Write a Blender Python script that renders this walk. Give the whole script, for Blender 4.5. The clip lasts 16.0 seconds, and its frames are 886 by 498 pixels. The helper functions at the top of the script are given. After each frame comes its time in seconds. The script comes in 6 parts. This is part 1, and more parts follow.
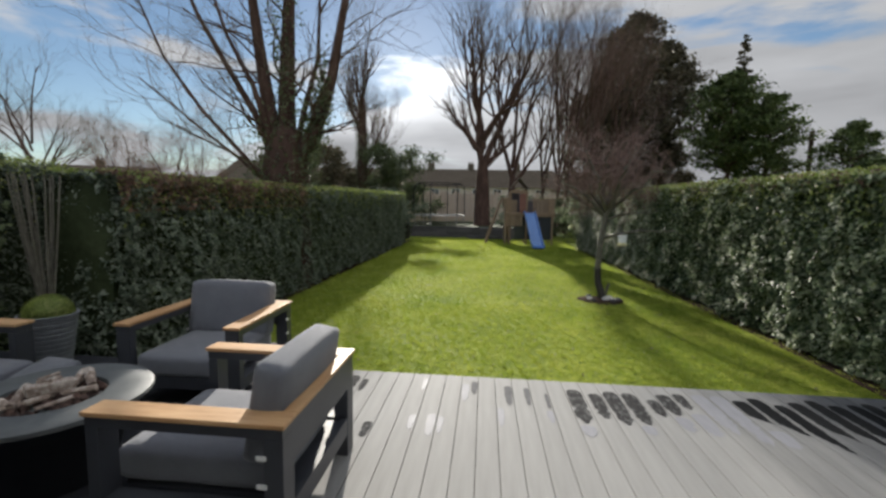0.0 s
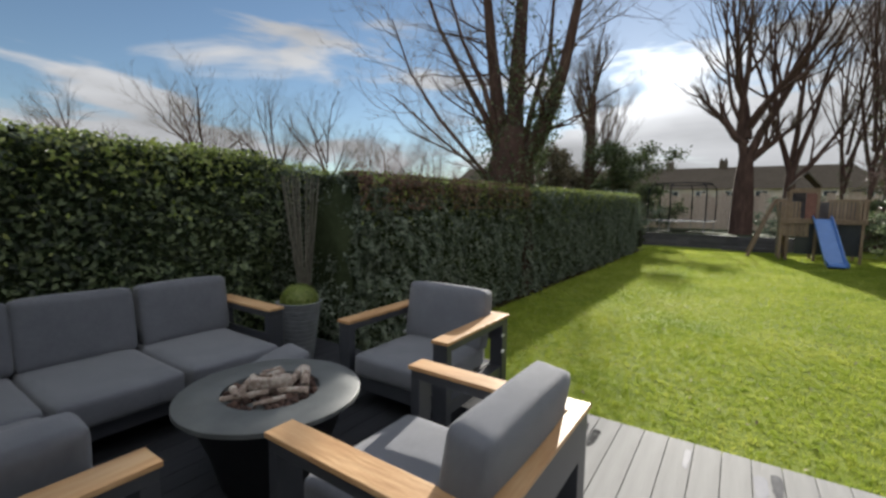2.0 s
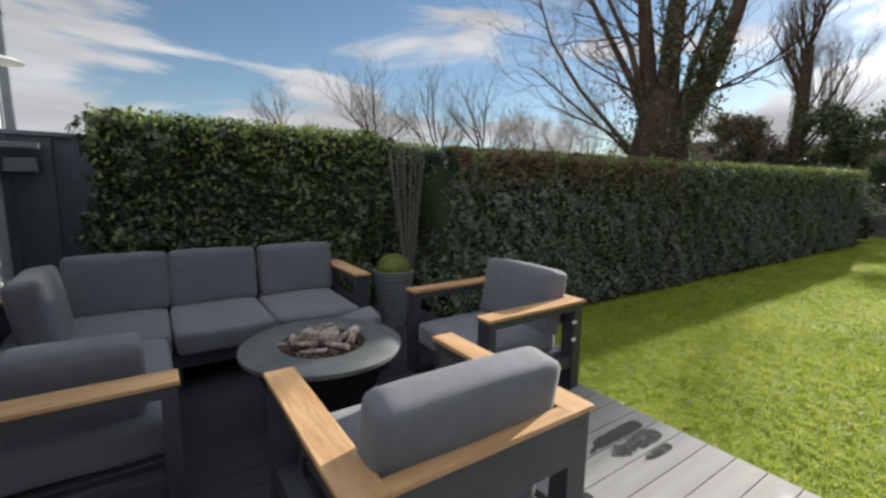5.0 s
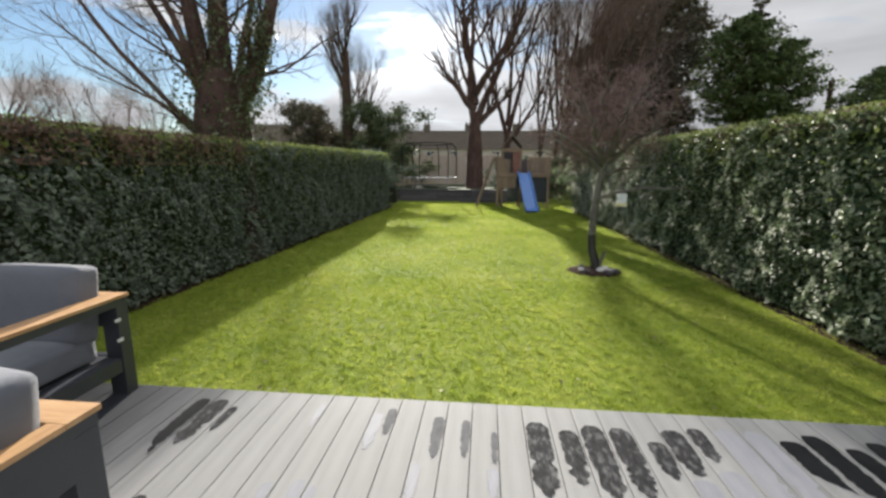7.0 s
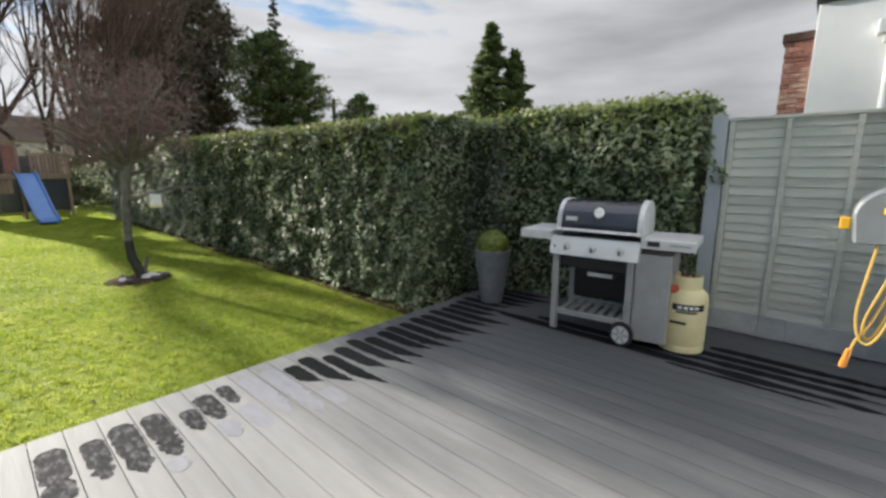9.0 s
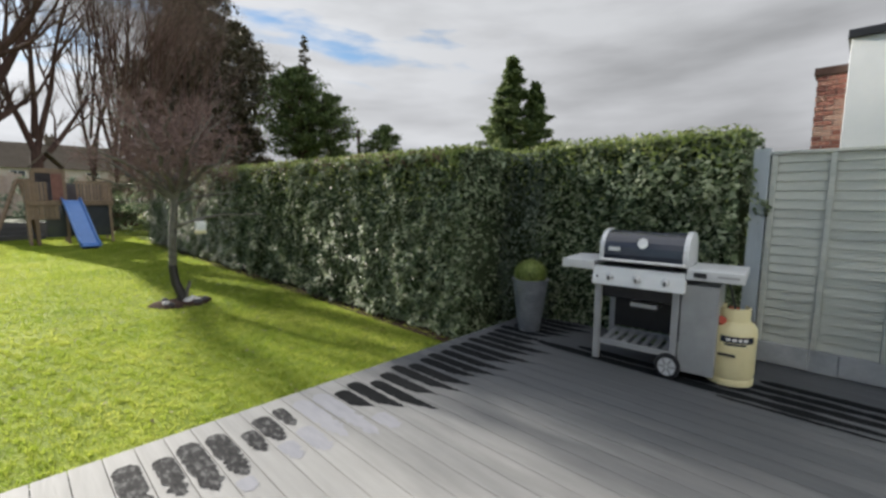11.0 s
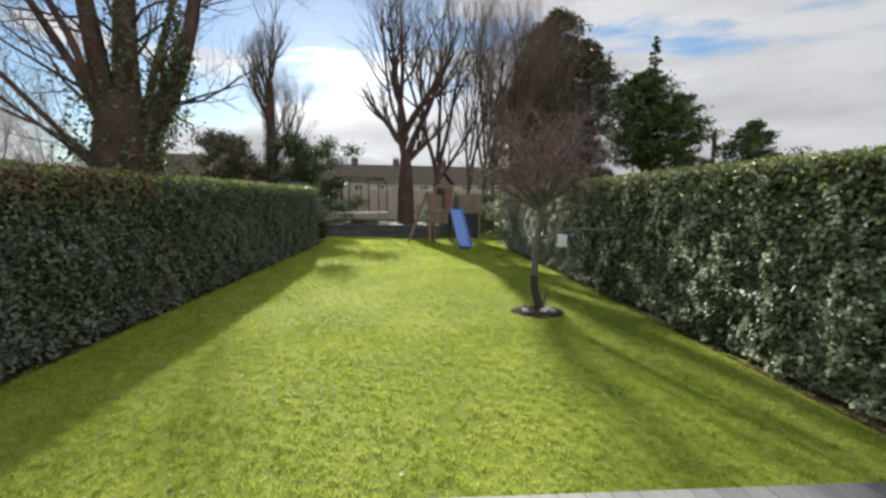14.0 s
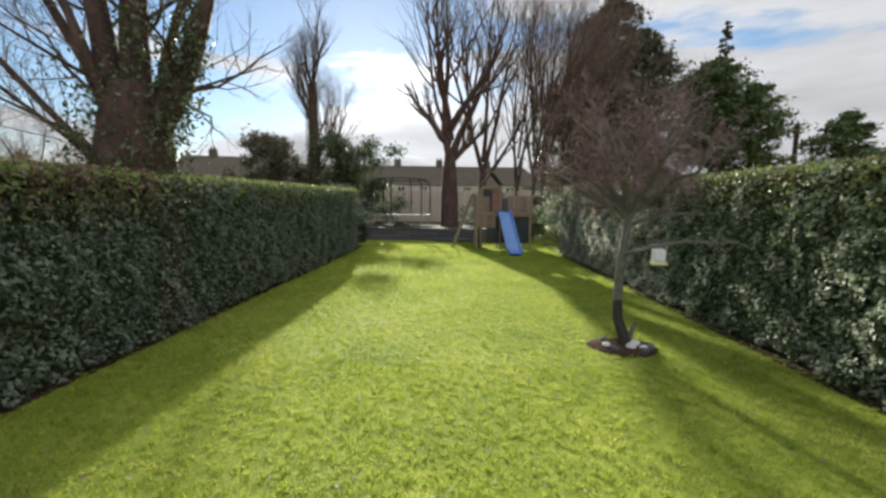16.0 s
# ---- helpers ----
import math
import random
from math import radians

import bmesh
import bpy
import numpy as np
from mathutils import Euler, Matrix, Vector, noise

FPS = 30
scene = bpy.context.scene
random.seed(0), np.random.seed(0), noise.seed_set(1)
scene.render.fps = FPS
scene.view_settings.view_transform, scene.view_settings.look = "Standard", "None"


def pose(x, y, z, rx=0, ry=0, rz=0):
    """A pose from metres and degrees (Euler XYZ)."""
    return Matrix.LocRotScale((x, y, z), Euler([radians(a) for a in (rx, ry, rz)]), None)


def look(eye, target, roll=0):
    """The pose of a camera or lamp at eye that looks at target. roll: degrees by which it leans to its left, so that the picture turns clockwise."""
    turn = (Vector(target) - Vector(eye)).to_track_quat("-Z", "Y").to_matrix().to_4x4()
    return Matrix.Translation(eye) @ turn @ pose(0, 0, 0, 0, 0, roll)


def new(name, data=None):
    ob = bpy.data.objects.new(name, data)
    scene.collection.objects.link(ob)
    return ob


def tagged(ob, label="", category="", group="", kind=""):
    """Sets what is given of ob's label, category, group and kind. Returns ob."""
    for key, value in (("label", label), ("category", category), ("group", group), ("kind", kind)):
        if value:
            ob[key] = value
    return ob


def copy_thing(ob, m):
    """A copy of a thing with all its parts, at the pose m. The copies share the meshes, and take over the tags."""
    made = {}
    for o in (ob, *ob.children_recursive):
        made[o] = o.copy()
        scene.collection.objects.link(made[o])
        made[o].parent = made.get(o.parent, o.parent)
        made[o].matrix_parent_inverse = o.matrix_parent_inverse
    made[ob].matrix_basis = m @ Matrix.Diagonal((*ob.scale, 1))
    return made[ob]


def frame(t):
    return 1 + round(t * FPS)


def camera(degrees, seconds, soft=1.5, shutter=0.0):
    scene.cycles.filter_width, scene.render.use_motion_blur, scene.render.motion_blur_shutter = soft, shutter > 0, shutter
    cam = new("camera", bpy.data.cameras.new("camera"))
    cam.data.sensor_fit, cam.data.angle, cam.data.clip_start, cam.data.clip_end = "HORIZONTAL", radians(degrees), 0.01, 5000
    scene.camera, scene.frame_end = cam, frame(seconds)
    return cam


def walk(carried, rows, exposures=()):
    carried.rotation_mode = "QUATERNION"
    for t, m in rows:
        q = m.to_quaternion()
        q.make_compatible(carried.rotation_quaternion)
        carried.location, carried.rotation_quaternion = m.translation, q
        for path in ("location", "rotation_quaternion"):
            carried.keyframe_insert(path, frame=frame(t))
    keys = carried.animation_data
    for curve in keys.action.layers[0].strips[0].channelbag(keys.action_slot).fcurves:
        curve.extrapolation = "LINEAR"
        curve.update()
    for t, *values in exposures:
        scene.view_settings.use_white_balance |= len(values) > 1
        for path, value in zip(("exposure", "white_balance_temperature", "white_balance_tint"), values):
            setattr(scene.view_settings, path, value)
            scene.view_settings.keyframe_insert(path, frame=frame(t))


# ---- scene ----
cam = camera(91.9, 16.0, soft=2.8)
PATH = [
    (0, (0.768, -1.099, 1.597), (0.578, 0.881, 1.394), 1.0),
    (0.5, (0.646, -0.889, 1.583), (0.353, 1.079, 1.378), 1.1),
    (1, (0.574, -0.664, 1.585), (0.052, 1.255, 1.380), 1.1),
    (1.5, (0.502, -0.482, 1.559), (-0.312, 1.334, 1.358), 0.9),
    (2, (0.434, -0.355, 1.520), (-0.691, 1.287, 1.325), 0.9),
    (2.5, (0.349, -0.243, 1.481), (-1.053, 1.168, 1.273), 1.1),
    (3, (0.361, -0.177, 1.483), (-1.271, 0.947, 1.216), 1.5),
    (3.2, (0.395, -0.158, 1.477), (-1.307, 0.852, 1.190), 1.4),
    (5.5, (1.027, 0.255, 1.474), (-0.522, 1.482, 1.166), 0.7),
    (6, (1.159, 0.291, 1.436), (-0.078, 1.838, 1.155), -0.1),
    (6.5, (1.210, 0.340, 1.430), (0.447, 2.157, 1.106), -0.2),
    (7, (1.252, 0.298, 1.456), (1.060, 2.255, 1.091), 0.2),
    (7.5, (1.341, 0.185, 1.440), (1.709, 2.110, 1.053), 0.2),
    (8, (1.421, 0.015, 1.462), (2.254, 1.785, 1.060), -0.0),
    (8.5, (1.457, -0.188, 1.475), (2.652, 1.368, 1.084), -0.2),
    (9, (1.464, -0.298, 1.472), (2.924, 1.018, 1.103), 0.0),
    (9.2, (1.468, -0.358, 1.486), (3.000, 0.875, 1.122), -0.2),
    (11.3, (1.169, -0.151, 1.505), (2.514, 1.316, 1.312), 0.9),
    (11.5, (1.141, -0.126, 1.526), (2.363, 1.446, 1.336), 1.1),
    (12, (1.150, -0.052, 1.560), (2.032, 1.733, 1.361), 1.0),
    (12.5, (1.162, 0.054, 1.581), (1.755, 1.952, 1.368), 0.8),
    (13, (1.123, 0.177, 1.563), (1.502, 2.130, 1.357), 1.1),
    (13.5, (1.048, 0.368, 1.552), (1.292, 2.342, 1.341), 1.6),
    (14, (1.011, 0.673, 1.563), (1.151, 2.657, 1.351), 0.7),
    (14.5, (0.976, 1.035, 1.572), (1.026, 3.023, 1.354), 0.9),
    (15, (0.888, 1.345, 1.582), (0.890, 3.334, 1.373), 0.9),
    (15.5, (0.844, 1.669, 1.595), (0.812, 3.659, 1.386), 0.9),
    (16, (0.883, 2.094, 1.601), (0.830, 4.082, 1.393), 0.8),
]
walk(cam, [(t, look(eye, target, roll)) for t, eye, target, roll in PATH],
     exposures=((0, 0.85), (1, 0.88), (2, 0.98), (3, 1.15), (5.5, 1.1), (7, 1.28), (8, 1.3), (9, 1.45), (11.5, 1.35), (13, 1.3), (14.5, 1.35), (16, 1.4)))

# ---- light ----
SUN_AZ, SUN_EL = -11.2, 18.5
world = bpy.data.worlds.new("world")
scene.world = world
world.use_nodes = True
wn, wl = world.node_tree.nodes, world.node_tree.links
wn.clear()
w_out = wn.new("ShaderNodeOutputWorld")
w_bg = wn.new("ShaderNodeBackground")
sky = wn.new("ShaderNodeTexSky")
sky.sky_type = "NISHITA"
sky.sun_disc = False
sky.sun_elevation = radians(SUN_EL)
sky.sun_rotation = radians(SUN_AZ)
sky.air_density, sky.dust_density, sky.ozone_density = 1.0, 0.1, 2.2
w_bg.inputs["Strength"].default_value = 0.098
tc = wn.new("ShaderNodeTexCoord")
sep = wn.new("ShaderNodeSeparateXYZ")
wl.new(tc.outputs["Generated"], sep.inputs[0])


def wmath(op, a, b=None):
    n = wn.new("ShaderNodeMath")
    n.operation = op
    for i, v in enumerate((a, b)):
        if v is None:
            continue
        if isinstance(v, (int, float)):
            n.inputs[i].default_value = v
        else:
            wl.new(v, n.inputs[i])
    return n.outputs[0]


comb = wn.new("ShaderNodeCombineXYZ")
wl.new(sep.outputs[0], comb.inputs[0])
wl.new(wmath("MULTIPLY", sep.outputs[2], 4.6), comb.inputs[2])
wl.new(sep.outputs[1], comb.inputs[1])
cn = wn.new("ShaderNodeTexNoise")
cn.inputs["Scale"].default_value = 2.1
cn.inputs["Detail"].default_value = 8
cn.inputs["Roughness"].default_value = 0.52
cn.inputs["Distortion"].default_value = 0.35
wl.new(comb.outputs[0], cn.inputs["Vector"])
# more cover on the right half of the sky, and towards the horizon
cover = wmath("ADD", cn.outputs["Fac"], wmath("MULTIPLY", wmath("MAXIMUM", sep.outputs[0], -0.18), 0.27))
cover = wmath("ADD", cover, wmath("MULTIPLY", wmath("SUBTRACT", 0.32, wmath("MINIMUM", sep.outputs[2], 0.42)), 0.42))
cover = wmath("ADD", cover, wmath("MULTIPLY", wmath("MAXIMUM", wmath("SUBTRACT", sep.outputs[2], 0.5), 0.0), 0.5))
cr = wn.new("ShaderNodeMapRange")
cr.interpolation_type = "SMOOTHSTEP"
cr.inputs["From Min"].default_value = 0.46
cr.inputs["From Max"].default_value = 0.57
wl.new(cover, cr.inputs["Value"])
# thickness of the cloud gives its grey underside
cn2 = wn.new("ShaderNodeTexNoise")
cn2.inputs["Scale"].default_value = 1.9
cn2.inputs["Detail"].default_value = 5
wl.new(comb.outputs[0], cn2.inputs["Vector"])
vm = wn.new("ShaderNodeVectorMath")
vm.operation = "DOT_PRODUCT"
vm.inputs[1].default_value = (math.sin(radians(SUN_AZ)) * math.cos(radians(SUN_EL)), math.cos(radians(SUN_AZ)) * math.cos(radians(SUN_EL)), math.sin(radians(SUN_EL)))
wl.new(tc.outputs["Generated"], vm.inputs[0])
near_sun = wmath("POWER", wmath("MAXIMUM", vm.outputs["Value"], 0.0), 9.0)
core_sun = wmath("POWER", wmath("MAXIMUM", vm.outputs["Value"], 0.0), 130.0)
# unseen cloud opposite the sun is raised as extra fill
bright = wmath("ADD", wmath("ADD", wmath("ADD", 3.0, wmath("MULTIPLY", wmath("MAXIMUM", wmath("MULTIPLY", vm.outputs["Value"], -1.0), 0.0), 5.0)), wmath("MULTIPLY", near_sun, 0.3)), wmath("MULTIPLY", core_sun, 9.0))
thick = wn.new("ShaderNodeMapRange")
thick.inputs["From Min"].default_value = 0.35
thick.inputs["From Max"].default_value = 0.68
thick.inputs["To Min"].default_value = 1.25
thick.inputs["To Max"].default_value = 0.66
wl.new(cn2.outputs["Fac"], thick.inputs["Value"])
bright = wmath("MULTIPLY", bright, thick.outputs[0])
bright = wmath("MULTIPLY", bright, wmath("SUBTRACT", 1.0, wmath("MULTIPLY", wmath("MAXIMUM", sep.outputs[0], 0.0), 0.38)))
# cloud high overhead, out of view, is brightened to fill the shaded parts
over = wn.new("ShaderNodeMapRange")
over.interpolation_type = "SMOOTHSTEP"
over.inputs["From Min"].default_value = 0.45
over.inputs["From Max"].default_value = 0.85
over.inputs["To Min"].default_value = 1.0
over.inputs["To Max"].default_value = 1.7
wl.new(sep.outputs[2], over.inputs["Value"])
bright = wmath("MULTIPLY", bright, over.outputs[0])
ccol = wn.new("ShaderNodeVectorMath")
ccol.operation = "SCALE"
ccol.inputs[0].default_value = (0.98, 1.0, 1.04)
wl.new(bright, ccol.inputs["Scale"])
wmix = wn.new("ShaderNodeMix")
wmix.data_type = "RGBA"
wl.new(cr.outputs[0], wmix.inputs["Factor"])
blue = wn.new("ShaderNodeVectorMath")
blue.operation = "SCALE"
blue.inputs["Scale"].default_value = 0.56
wl.new(sky.outputs[0], blue.inputs[0])
wl.new(blue.outputs[0], wmix.inputs["A"])
wl.new(ccol.outputs[0], wmix.inputs["B"])
wl.new(wmix.outputs["Result"], w_bg.inputs["Color"])
wl.new(w_bg.outputs[0], w_out.inputs["Surface"])

sun = new("sun", bpy.data.lights.new("sun", "SUN"))
sun.data.energy = 5.0
sun.data.angle = radians(0.9)
sun.data.color = (1.0, 0.94, 0.84)
az, el = radians(SUN_AZ), radians(SUN_EL)
sun_from = Vector((math.sin(az) * math.cos(el), math.cos(az) * math.cos(el), math.sin(el)))
sun.matrix_world = look(sun_from * 60, (0, 0, 0))


# ---- materials ----
def mat(name, stops, scale=8.0, rough=0.6, metal=0.0, bump=0.2, bump_scale=None, big=0.25, stretch=(1, 1, 1), rnd=0.0, island=0.0,
        rough_var=0.1, coat=0.0, sheen=0.0, trans=0.0, spec=0.5, coords="Object"):
    """A surface of two or three colours, mixed by noise at two scales, with fine relief."""
    m = bpy.data.materials.new(name)
    m.use_nodes = True
    nt = m.node_tree
    nd, lk = nt.nodes, nt.links
    b = nd["Principled BSDF"]
    t = nd.new("ShaderNodeTexCoord")
    mp = nd.new("ShaderNodeMapping")
    mp.inputs["Scale"].default_value = stretch
    lk.new(t.outputs[coords], mp.inputs["Vector"])
    n1 = nd.new("ShaderNodeTexNoise")
    n1.inputs["Scale"].default_value = scale
    n1.inputs["Detail"].default_value = 5
    n1.inputs["Roughness"].default_value = 0.6
    lk.new(mp.outputs[0], n1.inputs["Vector"])
    n2 = nd.new("ShaderNodeTexNoise")
    n2.inputs["Scale"].default_value = scale * 0.13
    n2.inputs["Detail"].default_value = 3
    lk.new(mp.outputs[0], n2.inputs["Vector"])
    ad = nd.new("ShaderNodeMix")
    ad.data_type = "FLOAT"
    ad.inputs["Factor"].default_value = big
    lk.new(n1.outputs["Fac"], ad.inputs["A"])
    lk.new(n2.outputs["Fac"], ad.inputs["B"])
    fac = ad.outputs["Result"]
    for amount, kind in ((rnd, "obj"), (island, "isl")):
        if amount:
            src = nd.new("ShaderNodeObjectInfo") if kind == "obj" else nd.new("ShaderNodeNewGeometry")
            out = src.outputs["Random"] if kind == "obj" else src.outputs["Random Per Island"]
            ma = nd.new("ShaderNodeMath")
            ma.operation = "MULTIPLY_ADD"
            ma.inputs[1].default_value = amount
            ma.inputs[2].default_value = -amount / 2
            lk.new(out, ma.inputs[0])
            mb = nd.new("ShaderNodeMath")
            mb.operation = "ADD"
            lk.new(fac, mb.inputs[0])
            lk.new(ma.outputs[0], mb.inputs[1])
            fac = mb.outputs[0]
    ramp = nd.new("ShaderNodeValToRGB")
    e = ramp.color_ramp.elements
    spots = [0.3, 0.7] if len(stops) == 2 else [0.28, 0.5, 0.72]
    while len(e) < len(stops):
        e.new(0.5)
    for el_, s, c in zip(e, spots, stops):
        el_.position = s
        el_.color = (*c, 1)
    lk.new(fac, ramp.inputs["Fac"])
    lk.new(ramp.outputs["Color"], b.inputs["Base Color"])
    b.inputs["Metallic"].default_value = metal
    b.inputs["Specular IOR Level"].default_value = spec
    mr = nd.new("ShaderNodeMapRange")
    mr.inputs["To Min"].default_value = max(0.02, rough - rough_var)
    mr.inputs["To Max"].default_value = min(1, rough + rough_var)
    lk.new(n2.outputs["Fac"], mr.inputs["Value"])
    lk.new(mr.outputs[0], b.inputs["Roughness"])
    b.inputs["Coat Weight"].default_value = coat
    b.inputs["Sheen Weight"].default_value = sheen
    if bump:
        n3 = nd.new("ShaderNodeTexNoise")
        n3.inputs["Scale"].default_value = bump_scale or scale * 4
        n3.inputs["Detail"].default_value = 4
        lk.new(mp.outputs[0], n3.inputs["Vector"])
        bp = nd.new("ShaderNodeBump")
        bp.inputs["Strength"].default_value = bump
        bp.inputs["Distance"].default_value = 0.01
        lk.new(n3.outputs["Fac"], bp.inputs["Height"])
        lk.new(bp.outputs[0], b.inputs["Normal"])
    if trans:
        tr = nd.new("ShaderNodeBsdfTranslucent")
        lk.new(ramp.outputs["Color"], tr.inputs["Color"])
        mx = nd.new("ShaderNodeMixShader")
        mx.inputs[0].default_value = trans
        lk.new(b.outputs[0], mx.inputs[1])
        lk.new(tr.outputs[0], mx.inputs[2])
        lk.new(mx.outputs[0], nd["Material Output"].inputs["Surface"])
    return m


